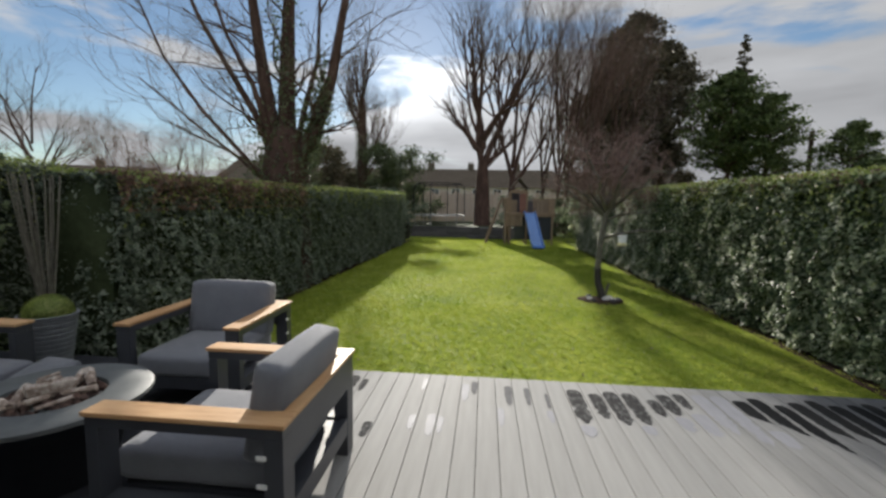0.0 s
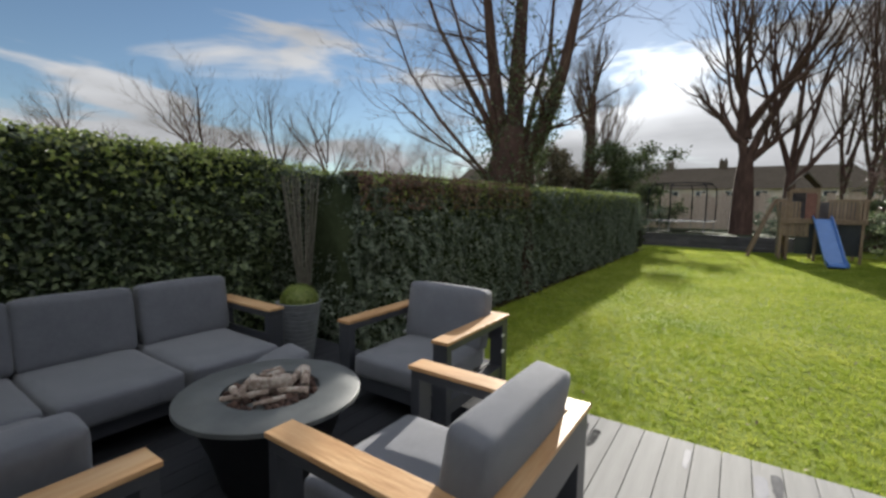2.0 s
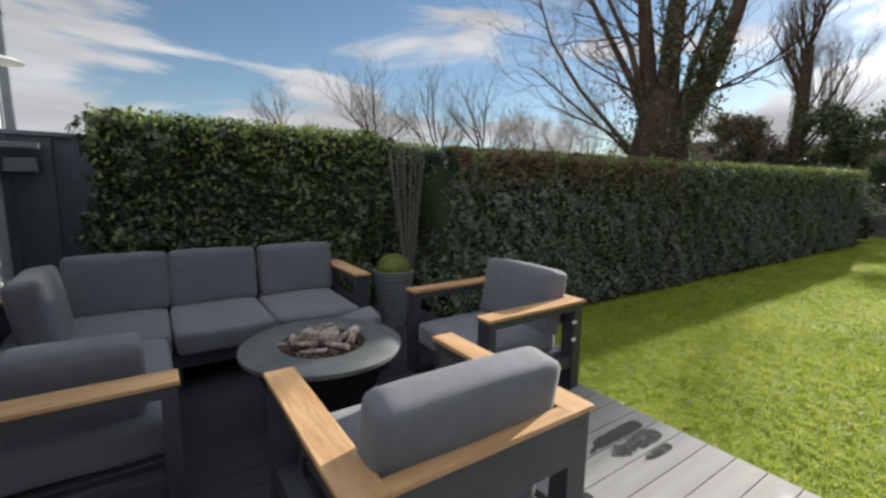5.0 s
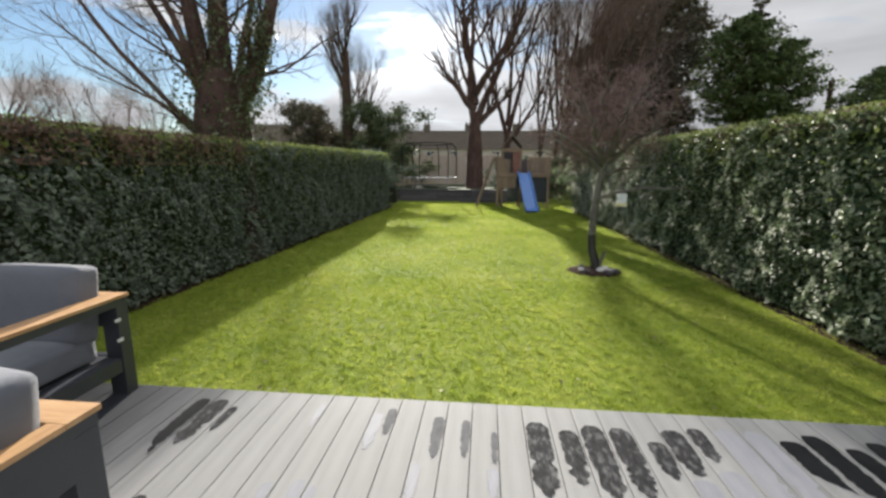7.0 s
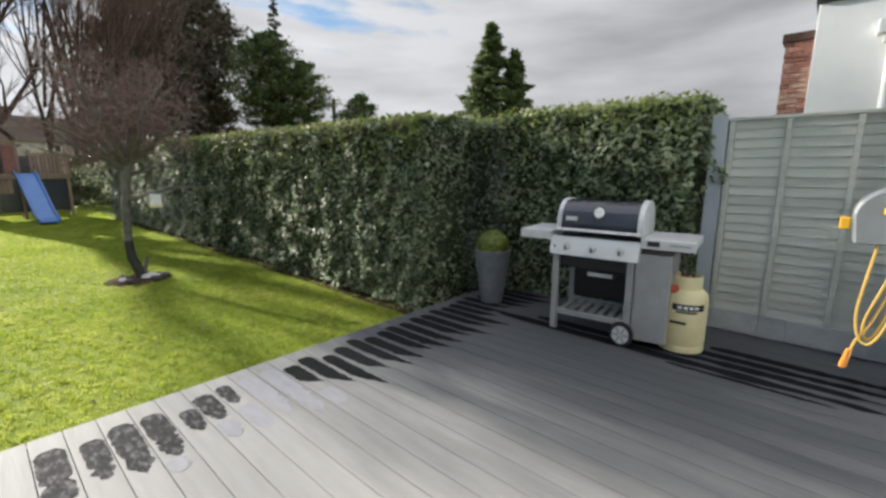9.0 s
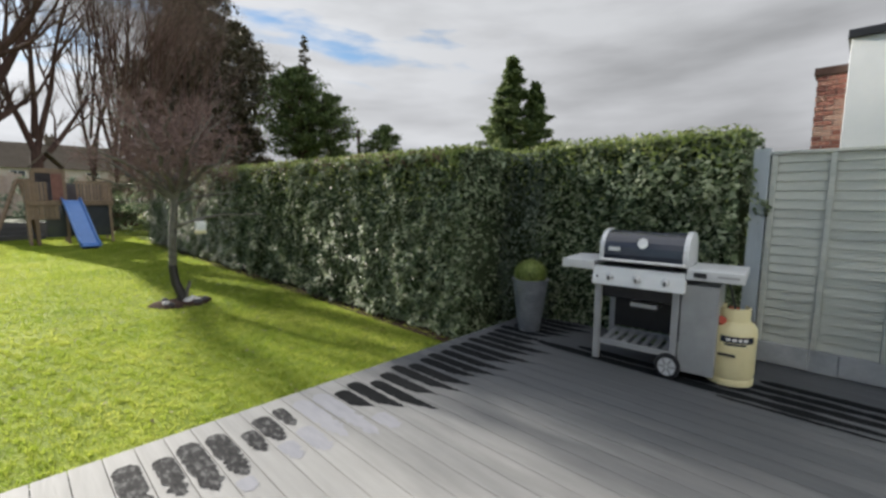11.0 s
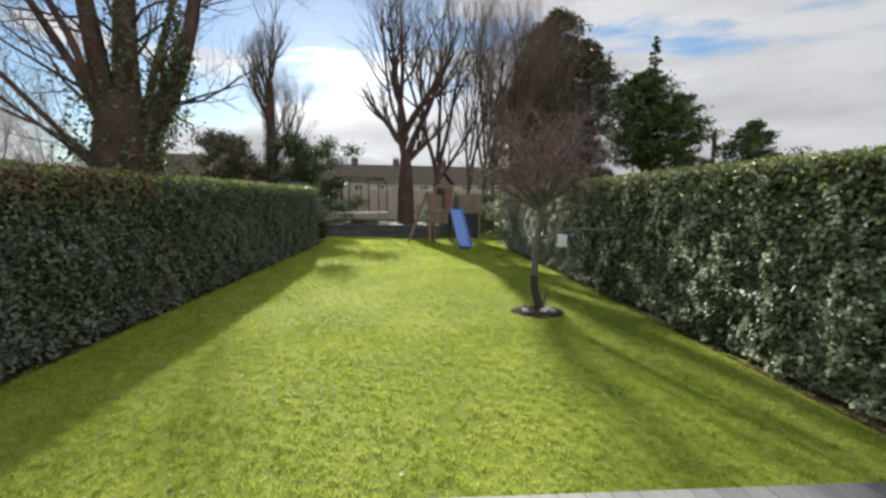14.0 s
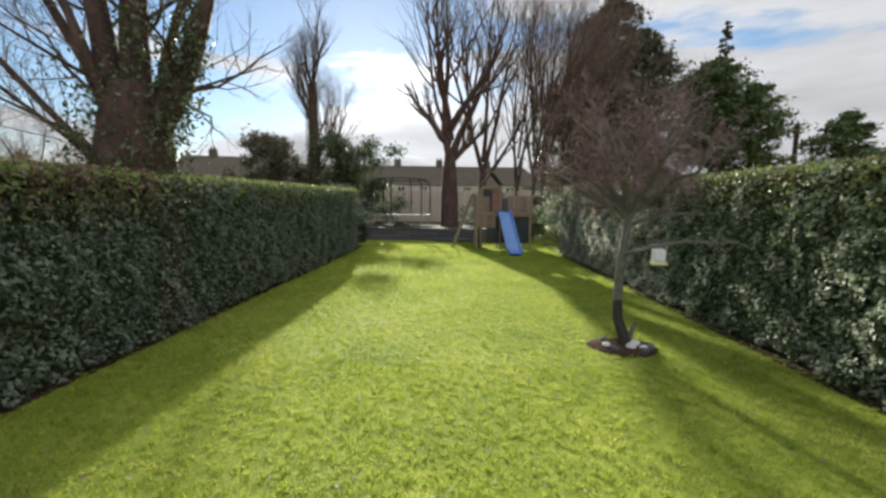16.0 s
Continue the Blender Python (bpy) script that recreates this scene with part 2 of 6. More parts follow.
M = {
    "lawn": mat("lawn_turf", [(0.08, 0.11, 0.018), (0.16, 0.205, 0.028), (0.29, 0.32, 0.06)], 9, 0.9, bump=0.9, bump_scale=55, big=0.4, spec=0.1),
    "blade": mat("grass_blades", [(0.15, 0.235, 0.028), (0.32, 0.39, 0.055), (0.54, 0.54, 0.15)], 6.0, 0.75, bump=0, big=0.45, island=0.2, trans=0.45, spec=0.12),
    "soil": mat("damp_soil", [(0.03, 0.02, 0.016), (0.075, 0.05, 0.038)], 20, 1.0, bump=1.0, spec=0.02),
    "leaf": mat("hedge_leaves", [(0.045, 0.075, 0.03), (0.145, 0.195, 0.09), (0.34, 0.385, 0.25)], 1.5, 0.55, bump=0, big=0.5, island=0.75, trans=0.3, spec=0.4),
    "leaf_deep": mat("deep_green_hedge_leaves", [(0.016, 0.031, 0.012), (0.047, 0.075, 0.03), (0.16, 0.205, 0.10)], 1.5, 0.42, bump=0, big=0.5, island=0.8, trans=0.25, spec=0.5),
    "leaf_pale": mat("pale_hedge_leaves", [(0.20, 0.22, 0.15), (0.36, 0.37, 0.29), (0.5, 0.5, 0.42)], 1.5, 0.5, bump=0, island=0.6, trans=0.3, spec=0.4),
    "leaf_dark": mat("blue_green_hedge_leaves", [(0.062, 0.088, 0.06), (0.125, 0.162, 0.11), (0.225, 0.262, 0.2)], 1.5, 0.46, bump=0, island=0.7, trans=0.33),
    "leaf_new": mat("young_hedge_leaves", [(0.16, 0.22, 0.04), (0.24, 0.30, 0.07), (0.34, 0.37, 0.13)], 2, 0.45, bump=0, island=0.5, trans=0.3),
    "withered": mat("withered_leaves", [(0.07, 0.04, 0.028), (0.15, 0.085, 0.055), (0.24, 0.15, 0.10)], 2, 0.6, bump=0, island=0.5, trans=0.2),
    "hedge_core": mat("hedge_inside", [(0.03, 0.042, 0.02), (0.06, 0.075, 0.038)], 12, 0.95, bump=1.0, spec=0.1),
    "twig": mat("bare_twigs", [(0.09, 0.065, 0.05), (0.16, 0.12, 0.09)], 5, 0.85, bump=0.3, spec=0.2),
    "twig_red": mat("reddish_twigs", [(0.13, 0.083, 0.072), (0.25, 0.17, 0.15)], 5, 0.8, bump=0.2, spec=0.3),
    "bark": mat("rough_bark", [(0.03, 0.019, 0.016), (0.07, 0.042, 0.034), (0.12, 0.078, 0.064)], 6, 0.9, bump=1.0, bump_scale=22, stretch=(1, 1, 0.3), spec=0.15),
    "bark_apple": mat("apple_bark", [(0.08, 0.072, 0.058), (0.19, 0.18, 0.15)], 14, 0.85, bump=0.9, bump_scale=40),
    "ivy": mat("ivy_leaves", [(0.035, 0.055, 0.02), (0.07, 0.095, 0.035), (0.12, 0.14, 0.065)], 2, 0.45, bump=0, island=0.5, trans=0.15),
    "needle": mat("dark_conifer_needles", [(0.055, 0.052, 0.035), (0.10, 0.09, 0.06), (0.16, 0.135, 0.095)], 1, 0.7, bump=0, island=0.5, trans=0.1, spec=0.2),
    "needle_green": mat("green_conifer_needles", [(0.05, 0.075, 0.03), (0.105, 0.145, 0.05), (0.17, 0.205, 0.085)], 1, 0.65, bump=0, island=0.5, trans=0.3, spec=0.2),
    "board": mat("grey_composite_board", [(0.24, 0.238, 0.234), (0.295, 0.293, 0.289), (0.35, 0.348, 0.344)], 18, 0.72, bump=0.25, bump_scale=60, stretch=(1, 0.08, 1), rnd=0.09, big=0.5, rough_var=0.1, spec=0.08),
    "board_edge": mat("deck_fascia", [(0.15, 0.15, 0.15), (0.22, 0.22, 0.22)], 15, 0.6),
    "joist": mat("shaded_joists", [(0.02, 0.018, 0.016), (0.04, 0.035, 0.03)], 10, 0.9),
    "wet": mat("wet_board_mark", [(0.007, 0.008, 0.009), (0.016, 0.017, 0.019)], 30, 0.8, bump=0.1, bump_scale=60, stretch=(1, 0.3, 1), spec=0.05),
    "mottled": mat("drying_wet_mark", [(0.012, 0.0125, 0.013), (0.04, 0.04, 0.042), (0.19, 0.19, 0.19)], 34, 0.85, bump=0.15, bump_scale=60, stretch=(1, 0.45, 1), spec=0.05, coords="Object"),
    "half_dry": mat("nearly_dry_mark", [(0.085, 0.085, 0.09), (0.17, 0.17, 0.178)], 30, 0.8, bump=0.1, spec=0.05, stretch=(1, 0.3, 1)),
    # damp marks whose bluish sky sheen is put into the colour
    "damp": mat("half_dry_mark_sheen", [(0.215, 0.218, 0.245), (0.275, 0.278, 0.305)], 25, 0.65, bump=0.15, spec=0.15, stretch=(1, 0.2, 1)),
    "alu": mat("anthracite_aluminium", [(0.035, 0.038, 0.048), (0.05, 0.054, 0.066)], 6, 0.42, metal=0.0, bump=0.05, bump_scale=300),
    "teak": mat("oiled_teak", [(0.35, 0.19, 0.085), (0.50, 0.30, 0.15), (0.60, 0.40, 0.225)], 26, 0.5, bump=0.25, bump_scale=70, stretch=(0.12, 1, 1), rnd=0.15, spec=0.4),
    "teak_y": mat("oiled_teak_long", [(0.35, 0.19, 0.085), (0.50, 0.30, 0.15), (0.60, 0.40, 0.225)], 26, 0.5, bump=0.25, bump_scale=70, stretch=(1, 0.12, 1), rnd=0.15, spec=0.4),
    "cloth": mat("grey_outdoor_fabric", [(0.118, 0.126, 0.152), (0.158, 0.167, 0.196)], 40, 0.9, bump=0.35, bump_scale=420, sheen=0.25, big=0.6, spec=0.2),
    "concrete": mat("dark_fibre_cement", [(0.06, 0.068, 0.074), (0.105, 0.115, 0.12), (0.14, 0.15, 0.155)], 7, 0.6, bump=0.2, bump_scale=90, big=0.5),
    "table_base": mat("black_table_base", [(0.008, 0.009, 0.012), (0.018, 0.02, 0.024)], 8, 0.6, bump=0.1),
    "log": mat("ceramic_driftwood", [(0.08, 0.05, 0.04), (0.30, 0.235, 0.20), (0.66, 0.61, 0.56)], 30, 0.85, bump=0.8, bump_scale=60, island=0.45),
    "lava": mat("lava_stones", [(0.035, 0.018, 0.015), (0.12, 0.07, 0.055)], 30, 0.9, bump=0.8, island=0.4),
    "pot": mat("grey_ribbed_pot", [(0.11, 0.12, 0.137), (0.185, 0.198, 0.218)], 12, 0.6, bump=0.3),
    "white_stone": mat("white_stone", [(0.45, 0.44, 0.42), (0.72, 0.70, 0.68)], 14, 0.8, bump=0.5),
    "black_wet": mat("wet_blackened_bark", [(0.012, 0.010, 0.009), (0.035, 0.03, 0.026)], 20, 0.5, bump=0.8),
    "wood_play": mat("weathered_play_timber", [(0.17, 0.115, 0.075), (0.29, 0.205, 0.14)], 14, 0.8, bump=0.4, rnd=0.25),
    "cabin": mat("red_brown_stained_panel", [(0.14, 0.06, 0.045), (0.23, 0.105, 0.08)], 10, 0.8, bump=0.3),
    "slide": mat("blue_slide_plastic", [(0.07, 0.17, 0.42), (0.10, 0.22, 0.50)], 5, 0.3, bump=0.03),
    "sleeper": mat("dark_sleepers", [(0.045, 0.043, 0.046), (0.095, 0.09, 0.095)], 9, 0.85, bump=0.6, stretch=(0.3, 1, 1), rnd=0.3),
    "steel": mat("galvanised_tube", [(0.25, 0.26, 0.27), (0.4, 0.41, 0.42)], 12, 0.7, metal=0.2, bump=0.05),
    "black": mat("black_plastic", [(0.008, 0.008, 0.01), (0.018, 0.018, 0.02)], 15, 0.45, bump=0.1),
    "net": mat("dark_foam_pole", [(0.012, 0.013, 0.016), (0.025, 0.026, 0.03)], 20, 0.95, spec=0.05),
    "lid": mat("enamelled_grill_lid", [(0.028, 0.032, 0.045), (0.038, 0.042, 0.058)], 5, 0.18, bump=0.02, coat=0.3),
    "stainless": mat("brushed_stainless", [(0.66, 0.66, 0.65), (0.80, 0.80, 0.79)], 20, 0.5, metal=0.3, bump=0.1, bump_scale=200, stretch=(0.05, 1, 1)),
    "cast": mat("light_cast_aluminium", [(0.52, 0.53, 0.54), (0.64, 0.65, 0.66)], 12, 0.45, metal=0.15, bump=0.05),
    "grill_grey": mat("grey_painted_steel", [(0.26, 0.265, 0.27), (0.32, 0.325, 0.33)], 10, 0.5, bump=0.05),
    "gas": mat("cream_painted_steel", [(0.66, 0.58, 0.33), (0.76, 0.69, 0.42)], 8, 0.45, bump=0.08, big=0.5),
    "rust": mat("rusty_red_cap", [(0.35, 0.04, 0.02), (0.5, 0.09, 0.05)], 20, 0.6),
    "fence": mat("grey_green_fence_paint", [(0.37, 0.385, 0.345), (0.48, 0.495, 0.445), (0.56, 0.575, 0.52)], 14, 0.75, bump=0.5, bump_scale=50, stretch=(1, 0.15, 1), rnd=0.2),
    "fence_post": mat("pale_blue_grey_post", [(0.30, 0.34, 0.37), (0.40, 0.44, 0.47)], 10, 0.7, bump=0.3, stretch=(1, 1, 0.2)),
    "gravel_board": mat("concrete_gravel_board", [(0.32, 0.33, 0.34), (0.47, 0.48, 0.49)], 8, 0.85, bump=0.5),
    "navy": mat("navy_fence_paint", [(0.045, 0.056, 0.085), (0.07, 0.082, 0.115)], 9, 0.6, bump=0.3, rnd=0.15),
    "render_grey": mat("pale_grey_render", [(0.50, 0.56, 0.60), (0.60, 0.66, 0.70)], 6, 0.8, bump=0.35, bump_scale=120, big=0.6),
    "white_paint": mat("white_painted_frame", [(0.66, 0.67, 0.68), (0.8, 0.8, 0.8)], 8, 0.5, bump=0.05),
    "grey_frame": mat("grey_grained_frame", [(0.16, 0.175, 0.185), (0.25, 0.265, 0.275)], 22, 0.5, bump=0.2, stretch=(1, 1, 0.08)),
    "pipe": mat("anthracite_downpipe", [(0.07, 0.085, 0.10), (0.11, 0.125, 0.14)], 6, 0.45, bump=0.05),
    "white_wall": mat("white_render", [(0.68, 0.69, 0.70), (0.8, 0.8, 0.8)], 3, 0.85, bump=0.2, bump_scale=60, big=0.6),
    "brick": mat("red_brick", [(0.16, 0.06, 0.045), (0.30, 0.12, 0.085), (0.40, 0.26, 0.2)], 16, 0.85, bump=0.7, rnd=0.5),
    "mortar": mat("mortar", [(0.28, 0.26, 0.24), (0.38, 0.36, 0.33)], 20, 0.9, bump=0.5),
    "reel": mat("grey_reel_plastic", [(0.16, 0.175, 0.185), (0.20, 0.215, 0.225)], 9, 0.42, bump=0.05),
    "yellow": mat("yellow_plastic", [(0.72, 0.38, 0.02), (0.82, 0.47, 0.03)], 9, 0.4, bump=0.03),
    "orange": mat("orange_plastic", [(0.75, 0.25, 0.03), (0.82, 0.32, 0.05)], 9, 0.4, bump=0.03),
    "hose": mat("yellow_hose", [(0.62, 0.38, 0.06), (0.75, 0.50, 0.12)], 30, 0.5, bump=0.1),
    "roof": mat("brown_roof_tiles", [(0.085, 0.07, 0.055), (0.14, 0.118, 0.095)], 4, 0.95, spec=0.05, bump=0.5, stretch=(1, 1, 3), rnd=0.2),
    "far_wall": mat("pale_house_wall", [(0.46, 0.40, 0.35), (0.6, 0.54, 0.48)], 2, 0.9, bump=0.2),
    "far_fence": mat("distant_fence_boards", [(0.44, 0.35, 0.29), (0.58, 0.49, 0.41)], 5, 0.9, bump=0.3, rnd=0.2),
    "plaster": mat("pale_plaster", [(0.55, 0.55, 0.54), (0.65, 0.65, 0.64)], 3, 0.9, bump=0.1),
    "floor_in": mat("grey_floor_tile", [(0.24, 0.24, 0.24), (0.32, 0.32, 0.31)], 3, 0.4, bump=0.05),
}
def soak_and_shade(m):
    """Darkens boards in broad ragged patches: wet towards the grill, damp and painted shade under the seats."""
    nd, lk = m.node_tree.nodes, m.node_tree.links
    b = nd["Principled BSDF"]
    src = b.inputs["Base Color"].links[0].from_socket
    g = nd.new("ShaderNodeNewGeometry")
    sx = nd.new("ShaderNodeSeparateXYZ")
    lk.new(g.outputs["Position"], sx.inputs[0])
    n = nd.new("ShaderNodeTexNoise")
    n.inputs["Scale"].default_value = 1.6
    n.inputs["Detail"].default_value = 6
    mp = nd.new("ShaderNodeMapping")
    mp.inputs["Scale"].default_value = (1.5, 0.35, 1)
    lk.new(g.outputs["Position"], mp.inputs["Vector"])
    lk.new(mp.outputs[0], n.inputs["Vector"])
    a = nd.new("ShaderNodeMath")
    a.operation = "MULTIPLY_ADD"
    a.inputs[1].default_value = 2.6
    lk.new(n.outputs["Fac"], a.inputs[0])
    lk.new(sx.outputs[0], a.inputs[2])
    r = nd.new("ShaderNodeMapRange")
    r.interpolation_type = "SMOOTHSTEP"
    r.inputs["From Min"].default_value = 3.4
    r.inputs["From Max"].default_value = 5.4
    lk.new(a.outputs[0], r.inputs["Value"])
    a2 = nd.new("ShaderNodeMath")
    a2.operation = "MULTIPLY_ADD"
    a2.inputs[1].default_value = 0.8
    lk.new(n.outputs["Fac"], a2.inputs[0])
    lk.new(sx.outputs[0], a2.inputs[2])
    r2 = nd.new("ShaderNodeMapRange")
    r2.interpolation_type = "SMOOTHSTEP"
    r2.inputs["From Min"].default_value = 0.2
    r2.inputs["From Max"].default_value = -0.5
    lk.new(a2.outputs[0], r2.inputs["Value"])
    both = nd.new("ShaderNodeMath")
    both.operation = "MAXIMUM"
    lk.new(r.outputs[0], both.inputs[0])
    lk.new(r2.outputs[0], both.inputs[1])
    mx = nd.new("ShaderNodeMix")
    mx.data_type = "RGBA"
    mx.blend_type = "MULTIPLY"
    lk.new(both.outputs[0], mx.inputs["Factor"])
    lk.new(src, mx.inputs["A"])
    mx.inputs["B"].default_value = (0.33, 0.345, 0.375, 1)
    # second multiply deepens the shade painted into the boards under the seats
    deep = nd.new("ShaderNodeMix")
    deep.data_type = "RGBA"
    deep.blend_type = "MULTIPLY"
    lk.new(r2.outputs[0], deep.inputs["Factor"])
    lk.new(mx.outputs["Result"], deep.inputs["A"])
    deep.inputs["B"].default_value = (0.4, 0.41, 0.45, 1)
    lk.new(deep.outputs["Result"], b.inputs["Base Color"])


soak_and_shade(M["board"])
glass = bpy.data.materials.new("window_glass")
glass.use_nodes = True
gb = glass.node_tree.nodes["Principled BSDF"]
gb.inputs["Base Color"].default_value = (0.85, 0.9, 0.9, 1)
gb.inputs["Roughness"].default_value = 0.03
gb.inputs["Transmission Weight"].default_value = 1.0
M["glass"] = glass
far_glass = mat("dark_far_panes", [(0.03, 0.035, 0.04), (0.06, 0.07, 0.08)], 2, 0.15, bump=0)
M["far_glass"] = far_glass


# ---- mesh helpers ----
def part(name, bm, material, parent=None, label="", smooth=False, kind="", at=None):
    me = bpy.data.meshes.new(name)
    if isinstance(bm, bmesh.types.BMesh):
        bmesh.ops.recalc_face_normals(bm, faces=bm.faces)
        bm.to_mesh(me)
        bm.free()
    else:
        me.from_pydata(bm[0], [], bm[1])
    if smooth:
        me.shade_smooth()
        me.set_sharp_from_angle(angle=radians(40))
    me.materials.append(material)
    ob = new(name, me)
    if parent is not None:
        ob.parent = parent
    if at is not None:
        ob.matrix_basis = at
    if label or kind:
        tagged(ob, label, kind=kind)
    return ob


def thing(name, at, label, category, group="", kind=""):
    ob = new(name)
    ob.matrix_basis = at if isinstance(at, Matrix) else pose(*at)
    ob.empty_display_size = 0.1
    return tagged(ob, label, category, group, kind)


def box(bm, a, b, bevel=0.0, m=None):
    c = [(a[i] + b[i]) / 2 for i in range(3)]
    s = [abs(b[i] - a[i]) for i in range(3)]
    mm = Matrix.Translation(c) @ Matrix.Diagonal((*s, 1))
    r = bmesh.ops.create_cube(bm, size=1, matrix=mm)
    vs = r["verts"]
    if bevel:
        es = list({e for v in vs for e in v.link_edges})
        r2 = bmesh.ops.bevel(bm, geom=es, offset=min(bevel, min(s) * 0.45), segments=2, affect="EDGES", profile=0.6)
        vs = list({v for f in r2["faces"] for v in f.verts} | {v for v in vs if v.is_valid})
    if m is not None:
        bmesh.ops.transform(bm, matrix=m, verts=vs)
    return bm


def boxes(*items, bevel=0.003):
    bm = bmesh.new()
    for it in items:
        box(bm, it[0], it[1], bevel, it[2] if len(it) > 2 else None)
    return bm


def frame_at(d):
    d = Vector(d).normalized()
    u = d.orthogonal().normalized()
    return u, d.cross(u)


class Tubes:
    """Collects many tubes in plain lists."""
    def __init__(self):
        self.v, self.f = [], []

    def add(self, pts, radii, n=6, cap=True):
        base = len(self.v)
        prev = None
        for i, p in enumerate(pts):
            p = Vector(p)
            q = Vector(pts[min(i + 1, len(pts) - 1)]) - Vector(pts[max(i - 1, 0)])
            if prev is None:
                u, w = frame_at(q)
            else:
                d = q.normalized()
                u = (prev - d * prev.dot(d)).normalized()
                w = d.cross(u)
            prev = u
            for k in range(n):
                a = 2 * math.pi * k / n
                self.v.append(tuple(p + (u * math.cos(a) + w * math.sin(a)) * radii[i]))
        for i in range(len(pts) - 1):
            for k in range(n):
                a, b = base + i * n + k, base + i * n + (k + 1) % n
                self.f.append((a, b, b + n, a + n))
        if cap and n > 2:
            self.f.append(tuple(base + k for k in reversed(range(n))))
            self.f.append(tuple(base + (len(pts) - 1) * n + k for k in range(n)))
        return self

    def data(self):
        return self.v, self.f


def tube(pts, r, n=8):
    t = Tubes()
    t.add(pts, [r] * len(pts) if isinstance(r, (int, float)) else r, n)
    return t.data()


def lathe(profile, n=32):
    v, f = [], []
    for r, z in profile:
        for k in range(n):
            a = 2 * math.pi * k / n
            v.append((r * math.cos(a), r * math.sin(a), z))
    for i in range(len(profile) - 1):
        for k in range(n):
            a, b = i * n + k, i * n + (k + 1) % n
            f.append((a, b, b + n, a + n))
    f.append(tuple(reversed(range(n))))
    f.append(tuple((len(profile) - 1) * n + k for k in range(n)))
    return v, f


def soft_box(w, d, h, r=0.05, bulge=0.02, n=12, seed=0):
    """A cushion: a box with round edges and slightly swollen faces, centred on its base."""
    bm = bmesh.new()
    bmesh.ops.create_cube(bm, size=2)
    bmesh.ops.subdivide_edges(bm, edges=bm.edges[:], cuts=n, use_grid_fill=True)
    half = Vector((w / 2, d / 2, h / 2))
    rnd = random.Random(seed)
    off = Vector((rnd.random() * 9, rnd.random() * 9, 0))
    for v in bm.verts:
        t = [math.copysign(abs(c) ** 0.72, c) for c in v.co]
        q = Vector([t[i] * half[i] for i in range(3)])
        inner = Vector([max(-(half[i] - r), min(half[i] - r, q[i])) for i in range(3)])
        dv = q - inner
        p = inner + (dv.normalized() * r if dv.length > 1e-6 else dv)
        for i in range(3):
            if abs(abs(v.co[i]) - 1) < 1e-4:
                a, b = v.co[(i + 1) % 3], v.co[(i + 2) % 3]
                p[i] += math.copysign(bulge * (1 - a * a) * (1 - b * b), v.co[i])
        p += Vector((0, 0, 1)) * (noise.noise(p * 5 + off) * 0.006)
        v.co = p + Vector((0, 0, h / 2))
    return bm


def leaf_cloud(points, normals, size, seed=1, fold=0.25, aspect=0.55, jitter=0.6):
    """Many small folded leaves, one at each point, facing roughly along its normal."""
    rs = np.random.RandomState(seed)
    P = np.asarray(points, float)
    N = np.asarray(normals, float) + rs.normal(0, jitter, P.shape)
    N /= np.linalg.norm(N, axis=1)[:, None] + 1e-9
    R = rs.normal(0, 1, P.shape)
    U = np.cross(N, R)
    U /= np.linalg.norm(U, axis=1)[:, None] + 1e-9
    W = np.cross(N, U)
    s = (size * rs.uniform(0.6, 1.35, len(P)))[:, None]
    a = P - U * s * 0.5
    b = P + W * s * aspect * 0.5 + N * s * fold * 0.5
    c = P + U * s * 0.5
    d = P - W * s * aspect * 0.5 + N * s * fold * 0.5
    V = np.stack([a, b, c, d], 1).reshape(-1, 3)
    n = len(P)
    idx = np.arange(n)[:, None] * 4
    F = np.concatenate([idx + np.array([[0, 2, 1]]), idx + np.array([[0, 3, 2]])], 0)
    return V, F


def mesh_np(name, V, F, material, parent=None, label="", kind=""):
    V, F = np.asarray(V, np.float32), np.asarray(F, np.int32)
    me = bpy.data.meshes.new(name)
    me.vertices.add(len(V))
    me.vertices.foreach_set("co", V.ravel())
    k = F.shape[1]
    me.loops.add(F.size)
    me.loops.foreach_set("vertex_index", F.ravel())
    me.polygons.add(len(F))
    me.polygons.foreach_set("loop_start", np.arange(len(F), dtype=np.int32) * k)
    me.update(calc_edges=True)
    me.validate()
    me.materials.append(material)
    ob = new(name, me)
    if parent is not None:
        ob.parent = parent
    if label or kind:
        tagged(ob, label, kind=kind)
    return ob


# ---- ground and deck ----
GZ = -0.27
DECK_Y = 2.8
HOUSE_Y = -0.87


